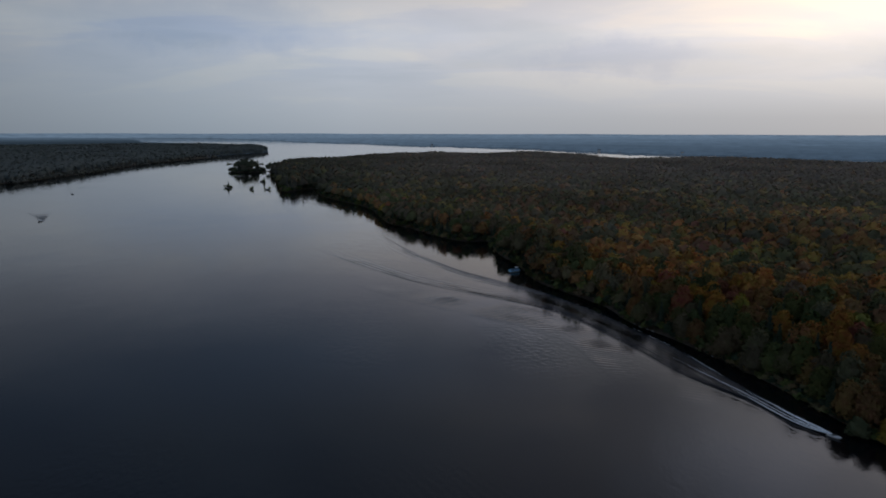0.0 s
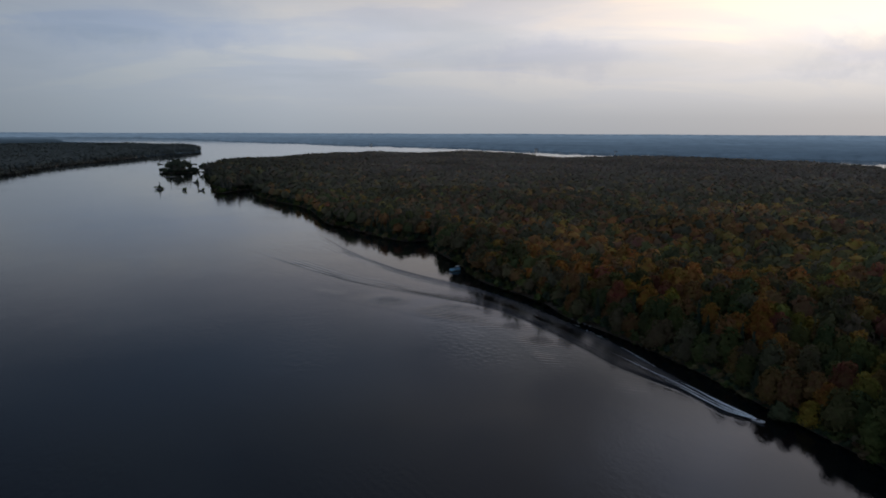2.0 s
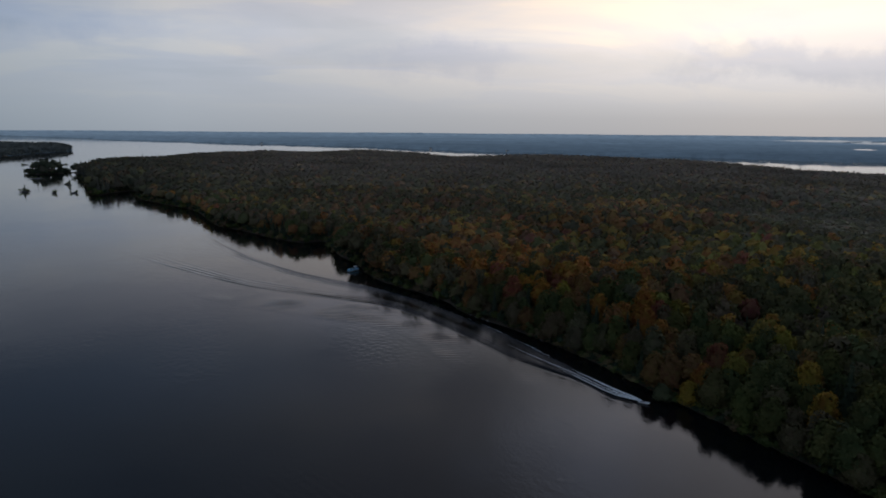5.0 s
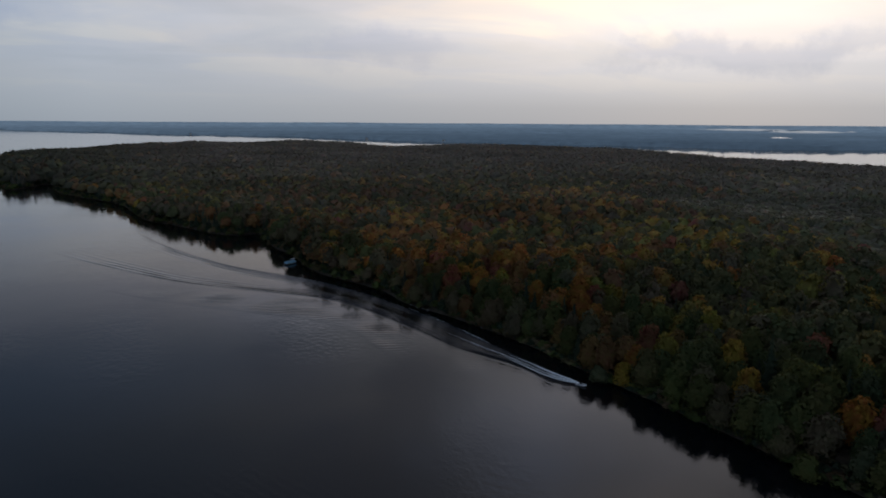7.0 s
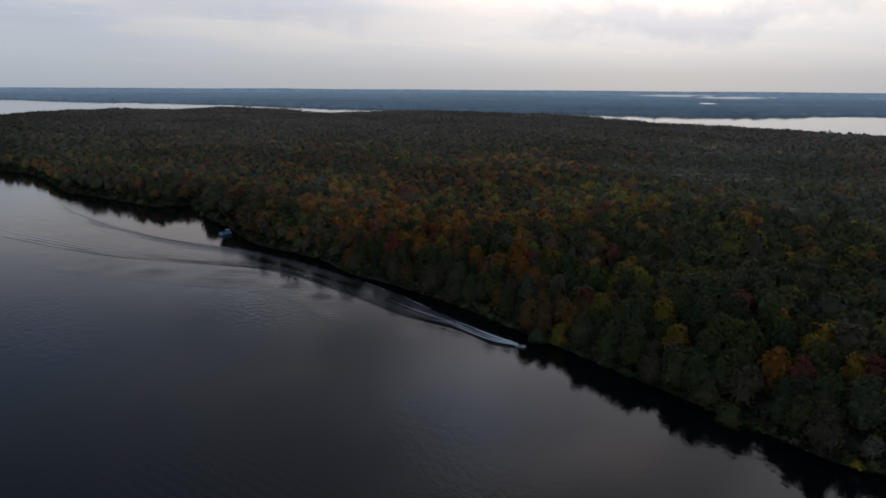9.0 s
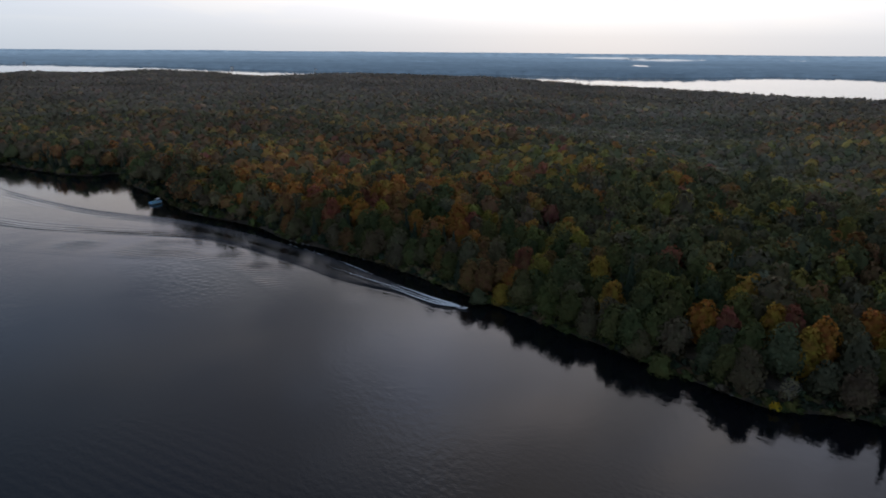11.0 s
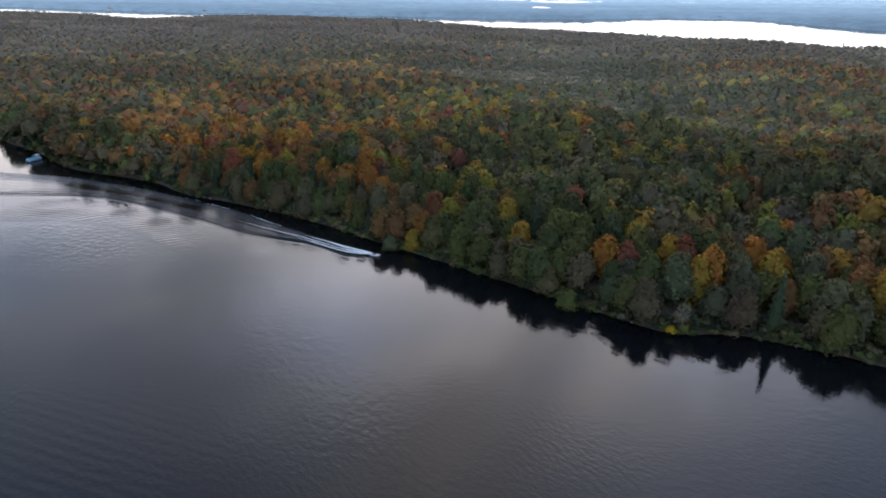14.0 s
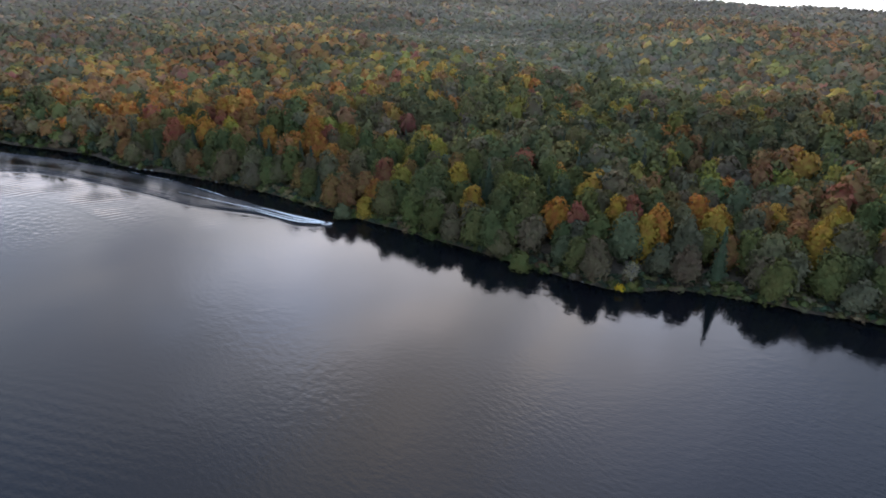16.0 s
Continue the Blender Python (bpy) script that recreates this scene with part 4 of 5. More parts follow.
def build_undergrowth():
    bush = [broadleaf(300 + k, 46, 0.105, lobes=7, low=-0.05, mid=0.42, half=0.3) for k in range(5)]
    line = smooth_line(NEAR_SHORE)
    for a, b, step, lo, hi in ((100, len(line), 2.3, 1.6, 3.6), (0, 104, 5.5, 4.0, 8.0)):
        xs, ys, zs, ss = [], [], [], []
        for off in (0.1, 2.4, 5.5):
            x, y, ux, uy = shore_points(a, b, step, rng)
            o = off + rng.uniform(-0.7, 0.9, len(x))
            xs.append(x + ux * o), ys.append(y + uy * o)
            zs.append(np.full(len(x), 0.05 + 0.2 * off) - 0.2), ss.append(rng.uniform(lo, hi, len(x)))
        x, y = np.concatenate(xs), np.concatenate(ys)
        # mostly dark kinds: shade beneath the overhanging trees is put into their colour
        idx = rng.choice([2, 9, 2, 0], len(x))
        woods("undergrowth", "dense green and brown bushes overhanging the lake shore", bush, bush[:1], x, y, np.concatenate(zs), np.concatenate(ss) * 1.25, idx, rng)["category"] = "bushes"
    # lesser shores: the isle and the opposite bank
    loop = [q for q in LEFT if q[1] < 3100 and q[0] > -1000]
    x = np.array([q[0] for q in loop])
    y = np.array([q[1] for q in loop])
    far = [broadleaf(330 + k, 12, 0.15, lobes=6, low=-0.05, mid=0.45, half=0.3) for k in range(3)]
    xs = np.concatenate([x + rng.uniform(-14, 14, len(x)) for _ in range(11)])
    ys = np.concatenate([y + rng.uniform(-14, 14, len(y)) for _ in range(11)])
    # haze of the opposite bank put into the bushes' colour too
    woods("undergrowth", "dark bushes along the opposite shore", far, far[:1], xs, ys, 0 * xs - 0.2, rng.uniform(8, 14, len(xs)), rng.choice([0, 2], len(xs)), rng, 0.85, (0.145, 0.158, 0.152), 1.5)["category"] = "bushes"
    x, y = (np.repeat([q[k] for q in ISLE], 6) for k in (0, 1))
    x, y = x + rng.uniform(-5, 5, len(x)), y + rng.uniform(-5, 5, len(y))
    woods("undergrowth", "dark green bushes round a small wooded isle", far, far[:1], x, y, 0 * x - 0.2, rng.uniform(5, 13, len(x)), rng.choice([0, 2], len(x)), rng, 0.6, (0.066, 0.076, 0.062), 1.15)["category"] = "bushes"


def single_bush(x, y, z, s, colour, label, group="", n=170, seed=400):
    v, f, no = broadleaf(seed, n, 0.06, lobes=8, low=-0.02, mid=0.45, half=0.3)
    b = new("bush")
    b.matrix_basis = Matrix.Translation((x, y, z)) @ Matrix.Diagonal((s * 1.1, s * 1.1, s, 1))
    cr = mesh_object("leaves", v, f, LEAF_TREE, b, smooth=True, normals=no)
    cr.color = (*colour, 1)
    st = new("stem", trunk_mesh(seed))
    st.parent = b
    return tagged(b, label, "bush", group=group)


def boulder(x, y, z, s, seed, parent=None, name="boulder", mat=None):
    g = random.Random(seed)
    bm = bmesh.new()
    bmesh.ops.create_icosphere(bm, subdivisions=2, radius=1)
    for q in bm.verts:
        k = 1 + 0.28 * noise.noise(q.co * 1.3 + Vector((seed, 0, 0)))
        q.co = Vector((q.co.x * k * s, q.co.y * k * s * 0.75, q.co.z * k * min(s, 3.0 + 0.1 * s) * 0.5))
    ob = part(name, bm, mat or ROCK, parent)
    ob.matrix_basis = pose(x, y, z, 0, 0, g.uniform(0, 360))
    return ob


def build_shore_details():
    single_bush(129, 258, 0.3, 4.2, PALETTE["gold"], "golden yellow bush hanging over the lake", seed=401)
    single_bush(166.8, 86.7, 0.0, 4.2, (0.5, 0.34, 0.03), "bright yellow bush at the water's edge", seed=402)
    single_bush(170.5, 84, 0.4, 4.6, PALETTE["olive"], "low olive bush at the water's edge", seed=403)
    single_bush(217, 40.5, 1.0, 5.5, PALETTE["gold"], "golden bush among the shore trees", seed=404)
    # pale half-bare tree
    t = new("bare_tree")
    t.matrix_basis = pose(173, 86.5, 0.7)
    bm = bmesh.new()
    g = random.Random(5)
    limb(bm, (0, 0, -0.3), (0.2, 0, 4), 0.22, 0.14)
    for k in range(22):
        a, z = k * 2.4, 2.2 + 0.14 * k
        e = Vector((2.6 * math.cos(a) * g.uniform(0.6, 1.1), 2.6 * math.sin(a) * g.uniform(0.6, 1.1), z + g.uniform(1.5, 3.2)))
        limb(bm, (0.15, 0, z), e, 0.07, 0.03, 4)
        for _ in range(3):
            limb(bm, e * 0.7 + Vector((0, 0, z * 0.3)), e + Vector((g.uniform(-1, 1), g.uniform(-1, 1), g.uniform(0, 1.2))), 0.03, 0.015, 3)
    part("trunk", bm, plain("pale_bark", (0.17, 0.155, 0.13), 0.9), t)
    v, f, no = broadleaf(410, 260, 0.03, lobes=9, core=1, mid=0.62, half=0.25)
    v, f = v[:-12], f[:-20]
    cr = mesh_object("crown", v * 9.0, f, LEAF_TREE, t)
    cr.color = (0.22, 0.20, 0.12, 1)
    tagged(t, "half-bare pale tree with thin grey branches", "tree")
    for k, (x, y, s) in enumerate([(103.6, 320, 1.2), (105.5, 315.5, 0.9), (101.6, 324, 0.8), (107.2, 311.8, 0.7), (103.2, 317.6, 0.6), (122.5, 275, 0.8), (164.5, 99, 0.6)]):
        tagged(boulder(x, y, 0.15, s, k + 3), "pale grey boulder on the lake shore", "rock", group="shore rocks")


def islet(x, y, wide, bushes, seed, pine=False):
    g = random.Random(seed)
    e = new("islet")
    e.matrix_basis = pose(x, y, 0)
    boulder(0, 0, 0.1, wide * 0.5, seed, e, "rock", DARK_ROCK)
    protos = [broadleaf(500 + seed * 5 + k, 60, 0.1, lobes=6, low=-0.02, mid=0.42, half=0.3) for k in range(2)]
    for k in range(bushes):
        v, f, no = protos[k % 2]
        b = mesh_object("shrub", v, f, LEAF_TREE, e, smooth=True, normals=no)
        s = g.uniform(3.5, 6.5)
        b.matrix_basis = Matrix.Translation((g.uniform(-0.4, 0.4) * wide, g.uniform(-0.25, 0.25) * wide, 0.6)) @ Matrix.Diagonal((s * 1.2, s * 1.2, s, 1))
        b.color = (*PALETTE["green"], 1)
    if pine:
        v, f, no = conifer(550 + seed, 150, 0.05)
        b = mesh_object("pine", v * 12, f, LEAF_TREE, e)
        b.matrix_basis = pose(0, 0, 0.8)
        b.color = (*PALETTE["pine"], 1)
    return tagged(e, "small rocky islet with dark bushes in the lake", "islet", group="islets off the point")


def build_islets():
    islet(-386, 1145, 17, 6, 1, True)
    islet(-336, 1115, 8, 3, 2)
    islet(-354, 1262, 8, 2, 3, True)
    islet(-306, 1108, 14, 3, 4)
    islet(-540, 1660, 16, 4, 5)
    islet(-436, 1560, 11, 3, 6)
    islet(-566, 1985, 30, 6, 7)
    islet(-532, 1992, 24, 4, 8)
    islet(-660, 1985, 22, 2, 9)
    islet(-462, 1440, 26, 4, 10)
    islet(-364, 1283, 12, 3, 11)


# ---------------------------------------------------------------- boats
def ring_hull(sections):
    """Hull skinned over cross sections: (y, half width, deck height, keel height)."""
    bm = bmesh.new()
    rows = []
    for y, w, d, k in sections:
        rows.append([bm.verts.new(q) for q in ((-w, y, d), (-w * 0.92, y, (d + k) * 0.5), (-w * 0.45, y, k + 0.06), (0, y, k), (w * 0.45, y, k + 0.06), (w * 0.92, y, (d + k) * 0.5), (w, y, d))])
    for a, b in zip(rows, rows[1:]):
        for k in range(6):
            bm.faces.new((a[k], a[k + 1], b[k + 1], b[k]))
    bm.faces.new(rows[0][::-1])
    bm.faces.new(rows[-1])
    return bm


def box(bm, x0, x1, y0, y1, z0, z1, bevel=0.0):
    r = bmesh.ops.create_cube(bm, size=1)
    for q in r["verts"]:
        q.co = Vector(((x0 + x1) / 2 + q.co.x * (x1 - x0), (y0 + y1) / 2 + q.co.y * (y1 - y0), (z0 + z1) / 2 + q.co.z * (z1 - z0)))
    if bevel:
        es = {e for q in r["verts"] for e in q.link_edges}
        bmesh.ops.bevel(bm, geom=list(es), offset=bevel, segments=2, affect="EDGES")
    return bm


def speedboat(label, m, hull=None, pitch=3.0):
    """An open runabout 5.6 m long, bow to +y."""
    b = new("speedboat")
    b.matrix_basis = m @ pose(0, 0, 0.05, pitch, 0, 0)
    hull = hull or HULL
    part("hull", ring_hull([(-2.7, 1.05, 0.62, -0.2), (-1.2, 1.14, 0.64, -0.22), (0.4, 1.12, 0.7, -0.2), (1.6, 0.86, 0.78, -0.08), (2.4, 0.42, 0.85, 0.25), (2.9, 0.05, 0.9, 0.62)]), hull, b, smooth=False)
    bm = bmesh.new()
    vs = [bm.verts.new(q) for q in ((-1.0, 0.35, 0.74), (1.0, 0.35, 0.74), (0.85, 1.6, 0.82), (0.4, 2.38, 0.88), (0, 2.85, 0.92), (-0.4, 2.38, 0.88), (-0.85, 1.6, 0.82))]
    bm.faces.new(vs)
    r = bmesh.ops.extrude_face_region(bm, geom=bm.faces[:])
    bmesh.ops.translate(bm, vec=(0, 0, 0.05), verts=[q for q in r["geom"] if isinstance(q, bmesh.types.BMVert)])
    part("foredeck", bm, hull, b)
    part("cockpit_floor", box(bmesh.new(), -0.9, 0.9, -2.5, 0.4, 0.6, 0.66), DARK, b, "dark grey cockpit floor")
    for sx in (-1, 1):
        part("gunwale", box(bmesh.new(), sx * 1.02 - 0.09, sx * 1.02 + 0.09, -2.6, 0.5, 0.6, 0.8, 0.03), hull, b)
        part("seat", box(bmesh.new(), sx * 0.45 - 0.27, sx * 0.45 + 0.27, -0.9, -0.4, 0.64, 1.0, 0.06), DARK, b, "dark vinyl seat")
        part("console", box(bmesh.new(), sx * 0.5 - 0.3, sx * 0.5 + 0.3, 0.0, 0.35, 0.66, 1.05, 0.05), hull, b)
    bm = bmesh.new()
    w = [bm.verts.new(q) for q in ((-0.85, 0.1, 0.95), (-0.5, 0.55, 0.85), (0.5, 0.55, 0.85), (0.85, 0.1, 0.95), (0.8, -0.05, 1.3), (0.45, 0.3, 1.3), (-0.45, 0.3, 1.3), (-0.8, -0.05, 1.3))]
    for q in ((0, 1, 6, 7), (1, 2, 5, 6), (2, 3, 4, 5)):
        bm.faces.new([w[k] for k in q])
    bmesh.ops.solidify(bm, geom=bm.faces[:], thickness=0.02)
    part("windscreen", bm, DARK, b, "dark tinted windscreen")
    part("bench", box(bmesh.new(), -0.9, 0.9, -2.4, -1.9, 0.64, 0.95, 0.06), HULL, b, "white stern bench")
    mo = part("outboard_motor", box(bmesh.new(), -0.25, 0.25, -3.15, -2.72, 0.3, 1.15, 0.1), DARK, b, "black outboard motor")
    part("drive_leg", box(bmesh.new(), -0.08, 0.08, -3.05, -2.85, -0.5, 0.35, 0.03), DARK, mo)
    return tagged(b, label, "boat")


def tube(bm, a, b, r, seg=10):
    limb(bm, a, b, r, r, seg)
    return bm


def pontoon_boat(m):
    b = new("pontoon_boat")
    b.matrix_basis = m
    for sx in (-1, 1):
        bm = bmesh.new()
        tube(bm, (sx * 0.85, -3.8, 0.25), (sx * 0.85, 3.2, 0.25), 0.32, 12)
        limb(bm, (sx * 0.85, 3.2, 0.25), (sx * 0.85, 4.0, 0.38), 0.32, 0.06, 12)
        part("pontoon", bm, ALU, b, "round aluminium float")
        fe = part("fence_panel", box(bmesh.new(), sx * 1.22 - 0.03, sx * 1.22 + 0.03, -3.4, 3.3, 0.75, 1.55, 0.02), PALE, b, "pale blue side panel")
        part("rail", tube(bmesh.new(), (sx * 1.22, -3.4, 1.6), (sx * 1.22, 3.3, 1.6), 0.03, 6), ALU, fe)
        for y in (0.5, 3.1):
            part("roof_pole", tube(bmesh.new(), (sx * 1.15, y, 0.7), (sx * 1.1, 1.75 + (y - 1.8) * 0.85, 2.65), 0.03, 6), ALU, b)
        part("bench", box(bmesh.new(), sx * 0.85 - 0.3, sx * 0.85 + 0.3, -2.6, 2.4, 0.66, 1.15, 0.08), DARK, b, "dark padded bench")
    part("deck", box(bmesh.new(), -1.28, 1.28, -3.7, 3.6, 0.55, 0.68, 0.03), PALE, b, "pale blue-grey deck")
    part("bow_panel", box(bmesh.new(), -1.2, 1.2, 3.27, 3.33, 0.75, 1.5, 0.02), PALE, b)
    part("stern_panel", box(bmesh.new(), -1.2, 1.2, -3.43, -3.37, 0.75, 1.5, 0.02), PALE, b)
    bm = bmesh.new()
    bmesh.ops.create_grid(bm, x_segments=6, y_segments=8, size=1)
    for q in bm.verts:
        q.co = Vector((q.co.x * 1.15, 1.75 + q.co.y * 1.3, 2.66 + 0.12 * (1 - q.co.x ** 2)))
    bmesh.ops.solidify(bm, geom=bm.faces[:], thickness=0.05)
    part("canopy", bm, HULL, b, "white canvas sun canopy", smooth=True)
    mo = part("outboard_motor", box(bmesh.new(), -0.22, 0.22, -4.1, -3.7, 0.35, 1.15, 0.1), DARK, b, "black outboard motor")
    part("drive_leg", box(bmesh.new(), -0.07, 0.07, -4.0, -3.82, -0.4, 0.4, 0.02), DARK, mo)
    return tagged(b, "pale blue pontoon boat with white canopy moored by the trees", "boat")


def resample(line, s):
    p = np.array(line, float)
    seg = np.concatenate([[0], np.hypot(*np.diff(p, axis=0).T).cumsum()])
    return np.stack([np.interp(s * seg[-1], seg, p[:, 0]), np.interp(s * seg[-1], seg, p[:, 1])], 1)


def wake(name, label, arm_a, arm_b, rows, high, foam_len, spread, seed, ripple=False, stir=1.0, fleck=1.0):
    """Water stirred by a boat: a sheet with the ridges of both bow waves, and loose foam behind the stern."""
    g = np.random.default_rng(seed)
    w = new(name)
    s = np.linspace(0, 1, rows) ** 1.25
    a, b = resample(smooth_line(arm_a), s), resample(smooth_line(arm_b), s)
    gap = np.linalg.norm(b - a, axis=1)
    length = np.hypot(*np.diff((a + b) / 2, axis=0).T).sum()
    run = s * length
    u = (b - a) / (gap[:, None] + 1e-6)
    amp = high * np.exp(-run / (1.5 * length)) * np.clip(run / 6, 0, 1) * np.clip((length - run) / (0.25 * length), 0, 1)
    # across the wake: from 3 m outside one arm to 3 m outside the other
    k = 0.5 - 0.5 * np.cos(np.pi * np.linspace(0, 1, 140))
    d = -3 + k[None] * (gap[:, None] + 6)
    e = gap[:, None] - d
    pos = a[:, None] + u[:, None] * d[..., None]
    step = (1.5 + run * 0.009)[:, None]
    wd = (0.20 + run * 0.0016)[:, None]
    hh = np.zeros_like(d)
    for j, q in enumerate((d, e)):
        for c, p in ((0, 1.0), (1.0, 0.85), (2.1, 0.6), (3.4, 0.3)):
            feather = 0.7 + 0.5 * waves2(run, run * 0, 60, seed + 7 * j + int(c * 3))[:, None]
            r = q - c * step * np.minimum(1, gap[:, None] / (9 * step))
            hh += p * feather * (np.exp(-(r / wd) ** 2) - 0.5 * np.exp(-((r + 1.7 * wd) / wd) ** 2))
    edge = np.clip((np.minimum(d, e) + 3) / 1.5, 0, 1)
    churn = stir * np.exp(-(run / (0.5 * length)) ** 2)[:, None] * np.clip((np.minimum(d, e) + 1.5) / 3, 0, 1)
    h = (hh * amp[:, None] + 0.02 * waves2(pos[..., 0], pos[..., 1], 3.2, seed) * churn) * edge + 0.012 + 0.03 * edge * np.clip((length - run) / (0.2 * length), 0, 1)[:, None]
    h[:, 0] = h[:, -1] = -0.01
    h[0], h[-1] = -0.01, -0.01
    v = np.concatenate([pos, h[..., None]], 2).reshape(-1, 3)
    mesh_object("wave_surface", v, grid_faces(rows, pos.shape[1])[:, ::-1], STIRRED, w, smooth=True, tint=np.repeat(churn.reshape(-1, 1), 3, 1))
    if ripple:
        # slow ripples left on the open side
        m = int(length * 0.62 / 0.75)
        ss = np.linspace(0.06, 0.72, m)
        base, inner = resample(smooth_line(arm_b), ss), resample(smooth_line(arm_a), ss)
        out = (base - inner) / np.linalg.norm(base - inner, axis=1, keepdims=True)
        off = np.linspace(3.2, 44, 64)
        pos = base[:, None] + out[:, None] * off[None, :, None]
        px, py = pos[..., 0], pos[..., 1]
        env = np.clip(0.35 + 0.55 * waves2(px, py, 34, seed + 5), 0, 1) * np.sin(np.linspace(0, math.pi, m))[:, None] ** 0.6 * np.sin(np.linspace(0, math.pi, 64))[None] ** 0.7
        hh = 0.10 * env * np.sin(2 * math.pi / 2.7 * (0.33 * px + 0.94 * py) + 2.2 * waves2(px, py, 22, seed + 6)) + 0.10 * env
        hh[0] = hh[-1] = -0.01
        hh[:, 0] = hh[:, -1] = -0.01
        mesh_object("ripples", np.concatenate([pos, hh[..., None] + 0.012], 2).reshape(-1, 3), grid_faces(m, 64), WATER, w, smooth=True)
    # foam flecks in streaks
    n = 9000
    q = g.uniform(0, 1, n) ** 2.4 * foam_len
    # streaks: sideways place, reach and thickness of each, thinning out astern
    lanes = np.array([(-1.0, 0.5, 0.17), (-0.72, 0.3, 0.14), (-0.2, 0.2, 0.14), (0.12, 1.0, 0.07), (0.4, 0.16, 0.12), (0.84, 0.42, 0.10), (1.0, 0.55, 0.09)])
    lane = g.choice(len(lanes), n, p=np.array([0.17, 0.12, 0.08, 0.22, 0.06, 0.17, 0.18]))
    q = q * lanes[lane, 1]
    half = 0.45 + spread * (1 - np.exp(-q / 5)) * np.clip(1 - 0.75 * q / foam_len, 0, 1)
    off = lanes[lane, 0] * half + g.normal(size=n) * lanes[lane, 2] * (0.6 + 0.02 * q)
    c = resample([0.5 * (np.array(p) + np.array(r)) for p, r in zip(smooth_line(arm_a), smooth_line(arm_b))], q / length)
    cn = resample([0.5 * (np.array(p) + np.array(r)) for p, r in zip(smooth_line(arm_a), smooth_line(arm_b))], (q + 2) / length)
    t = cn - c
    t /= np.linalg.norm(t, axis=1, keepdims=True) + 1e-9
    nn = np.stack([-t[:, 1], t[:, 0]], 1)
    c = c + nn * off[:, None]
    thin = np.clip(1 - q / (foam_len * lanes[lane, 1]), 0, 1)
    fl = fleck * (g.uniform(0.35, 1.1, n) * (0.3 + 0.8 * thin))[:, None]
    fw = fleck * (g.uniform(0.09, 0.22, n) * (0.05 + 1.05 * thin))[:, None]
    z = 0.25 * np.exp(-q / 10) + high + 0.06
    if ripple:
        # broken white crest on the arm towards the shore
        m = 900
        r = 0.06 + 0.2 * g.uniform(0, 1, m) ** 1.3
        r = r[waves2(r * length, 0 * r, 34, seed + 9) > g.uniform(-0.2, 0.7, m)]
        arm = smooth_line(arm_a)
        c2, t2 = resample(arm, r), resample(arm, r + 0.004) - resample(arm, r)
        t2 /= np.linalg.norm(t2, axis=1, keepdims=True)
        n2 = np.stack([-t2[:, 1], t2[:, 0]], 1)
        c2 = c2 + n2 * g.normal(size=(len(r), 1)) * 0.14
        c, t, nn = np.concatenate([c, c2]), np.concatenate([t, t2]), np.concatenate([nn, n2])
        fl = np.concatenate([fl, g.uniform(0.4, 1.0, (len(r), 1))])
        fw = np.concatenate([fw, g.uniform(0.02, 0.05, (len(r), 1))])
        z = np.concatenate([z, np.full(len(r), high + 0.06)])
        n = len(c)
    quad = [c - t * fl, c + nn * fw, c + t * fl, c - nn * fw]
    v = np.stack([np.concatenate([p, (z * k)[:, None]], 1) for p, k in zip(quad, (1, 1.06, 1, 1.06))], 1).reshape(-1, 3)
    k = np.arange(n)[:, None] * 4
    mesh_object("foam", v, k + [0, 1, 2, 3], FOAM, w)["label"] = "white churned foam"
    return tagged(w, label, "boat wake")


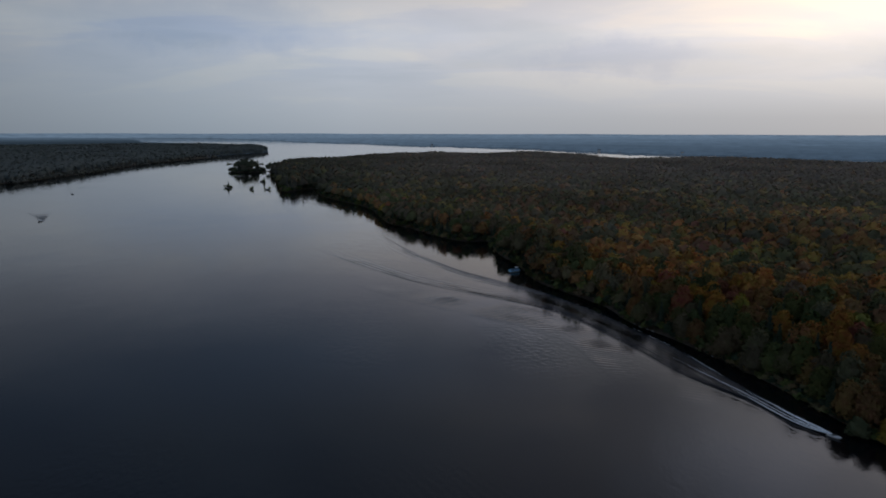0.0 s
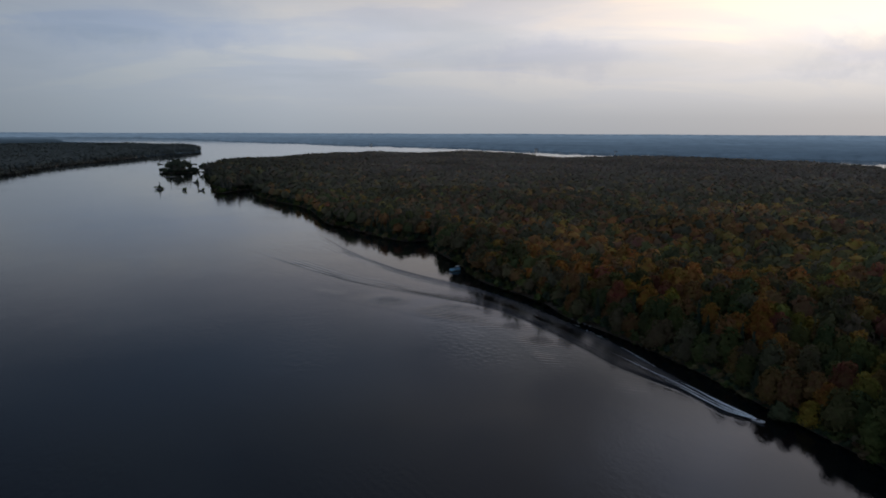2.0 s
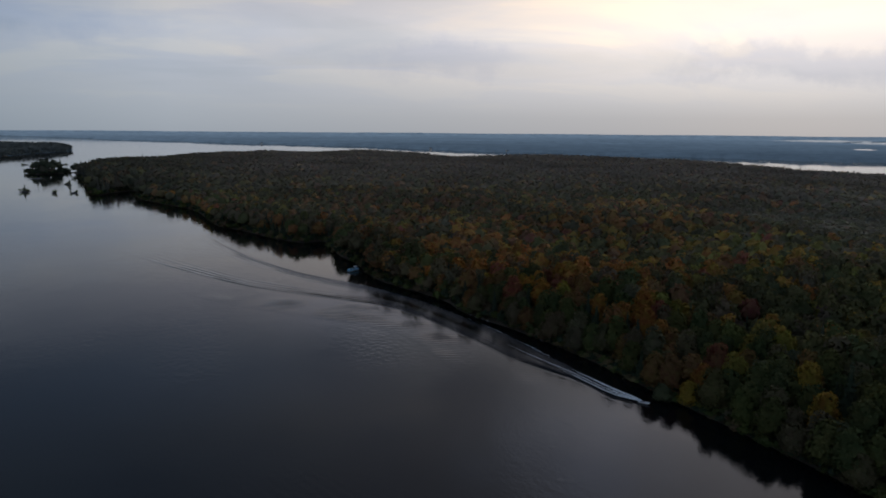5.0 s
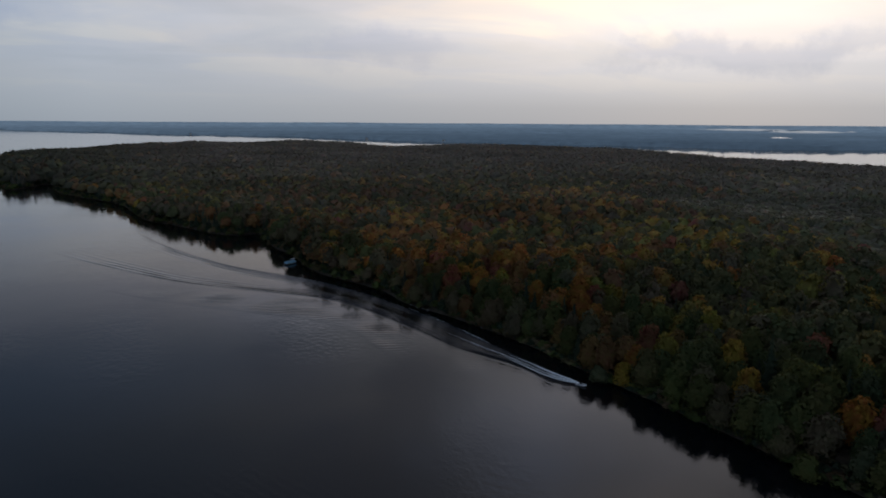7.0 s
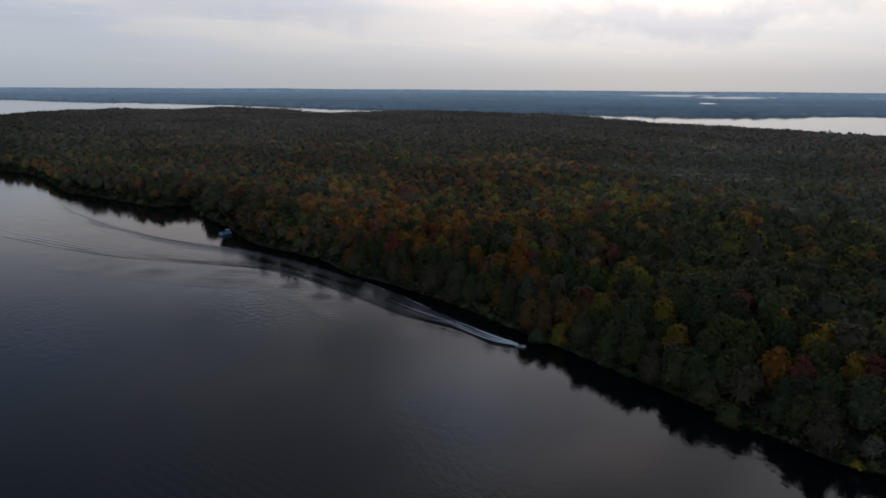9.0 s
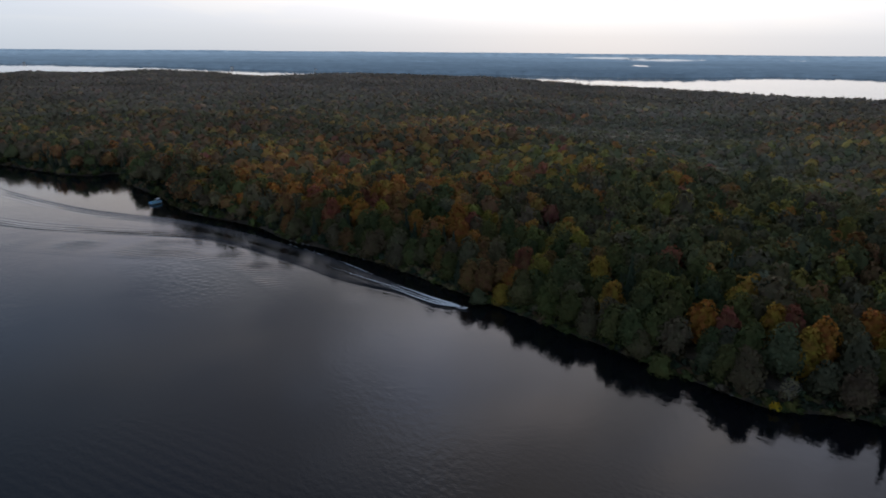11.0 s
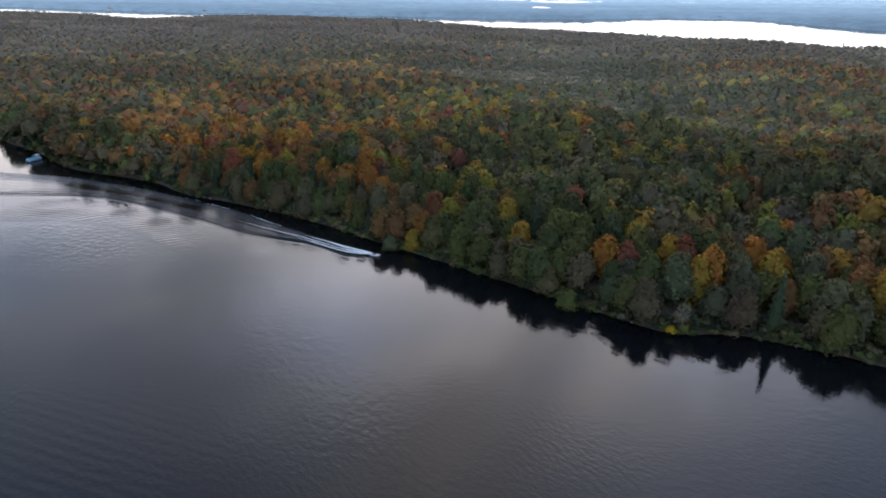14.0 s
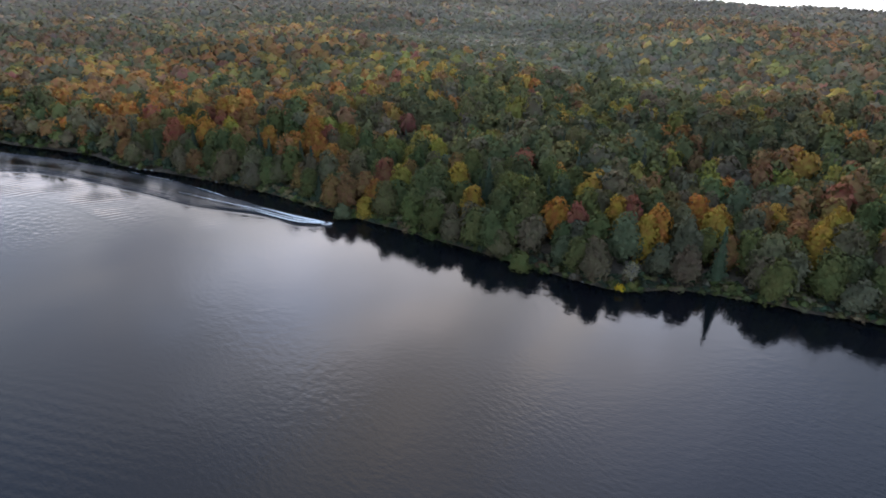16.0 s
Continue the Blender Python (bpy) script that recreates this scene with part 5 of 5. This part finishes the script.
def build_boats():
    speedboat("white open speedboat under way near the wooded shore", pose(130.7, 197.4, 0, 0, 0, math.degrees(math.atan2(-0.49, -0.87))) @ Matrix.Scale(0.82, 4))
    wake("wake", "long white foaming wake with two trailing bow waves",
         [(130.3, 200), (129.4, 206), (127.6, 211.6), (124.7, 220.8), (121.7, 230.6), (119.9, 238), (115, 258), (110, 281), (103, 304), (94, 327), (84, 351), (72.6, 374), (59.5, 397), (44.5, 416), (28.5, 434),
          (11.7, 455), (-6, 487), (-17, 510), (-26, 529), (-34, 546), (-48, 583), (-58, 612), (-70, 650)],
         [(129, 198.6), (125.2, 200.5), (122, 205), (119.9, 212), (118, 220.8), (115, 229), (107.4, 241), (99.6, 256), (93.5, 279), (87, 296), (77.2, 323), (66.5, 345), (53.6, 361), (39, 372), (24, 384), (9, 396),
          (-6.4, 409), (-22.4, 424), (-39.5, 445), (-58, 470), (-77.6, 496), (-100, 530), (-114, 551)], 350, 0.42, 78, 2.2, 31, ripple=True, stir=0.6)
    speedboat("small dark motorboat heading across the lake", pose(-451, 704, 0, 0, 0, 212), DARK)
    wake("wake", "short foaming wake behind a small motorboat", [(-452.6, 707.5), (-475, 738), (-528, 797)], [(-450.4, 708.6), (-466, 745), (-502, 813)], 120, 0.4, 20, 4.0, 37, stir=2.2, fleck=2.2)
    speedboat("small dark fishing boat lying still on the lake", pose(-596, 1021, 0, 0, 0, 80), DARK, 0.0)
    pontoon_boat(pose(51.6, 452.0, 0.05, 0, 0, -58) @ Matrix.Scale(1.18, 4))


LIT = plain("lit_window", (0.8, 0.7, 0.5))
LIT.node_tree.nodes["Principled BSDF"].inputs["Emission Color"].default_value = (1.0, 0.86, 0.62, 1)
LIT.node_tree.nodes["Principled BSDF"].inputs["Emission Strength"].default_value = 2.5


def house(az, r, wide, label, lit=False):
    """A lakeside house far across the water."""
    x, y = polar(az, r)
    px, py, pz = (float(q) for q in fold(x, y, 3.0))
    k = math.hypot(px, py) / r
    h = new("house")
    h.matrix_basis = pose(px, py, pz, 0, 0, -az) @ Matrix.Diagonal((k, k, k, 1))
    part("wall", box(bmesh.new(), -wide / 2, wide / 2, -5, 5, -4, 5), PLASTER, h)
    bm = bmesh.new()
    a = [bm.verts.new(q) for q in ((-wide / 2 - 0.6, -5.8, 5), (wide / 2 + 0.6, -5.8, 5), (wide / 2 + 0.6, 5.8, 5), (-wide / 2 - 0.6, 5.8, 5), (-wide / 2 - 0.6, 0, 8.5), (wide / 2 + 0.6, 0, 8.5))]
    for q in ((0, 1, 5, 4), (2, 3, 4, 5), (0, 4, 3), (1, 2, 5), (3, 2, 1, 0)):
        bm.faces.new([a[i] for i in q])
    part("roof", bm, SLATE, h)
    if lit:
        for k in (-1, 1):
            part("window", box(bmesh.new(), k * wide * 0.25 - 2.4, k * wide * 0.25 + 2.4, -5.2, -5.05, 0.3, 4.2), LIT, h, "lit window")
    return tagged(h, label, "house", group="lakeside houses")


def build_houses():
    for az, r, w in ((6.3, 4240, 16), (7.45, 4150, 20), (-1.0, 4640, 14), (13.6, 3480, 14), (20.4, 3110, 13), (17.0, 3300, 12), (36.5, 2870, 14), (42.2, 2795, 16), (49.3, 2790, 13), (58.4, 3230, 15), (62.0, 3280, 14)):
        lit = az in (6.3, 7.45)
        house(az, r + 45, w, "pale house with lit windows across the lake" if lit else "pale house on the far shore of the lake", lit)


build_woods(), build_canopy(), build_trees(), build_undergrowth(), build_shore_details(), build_islets(), build_boats(), build_houses()
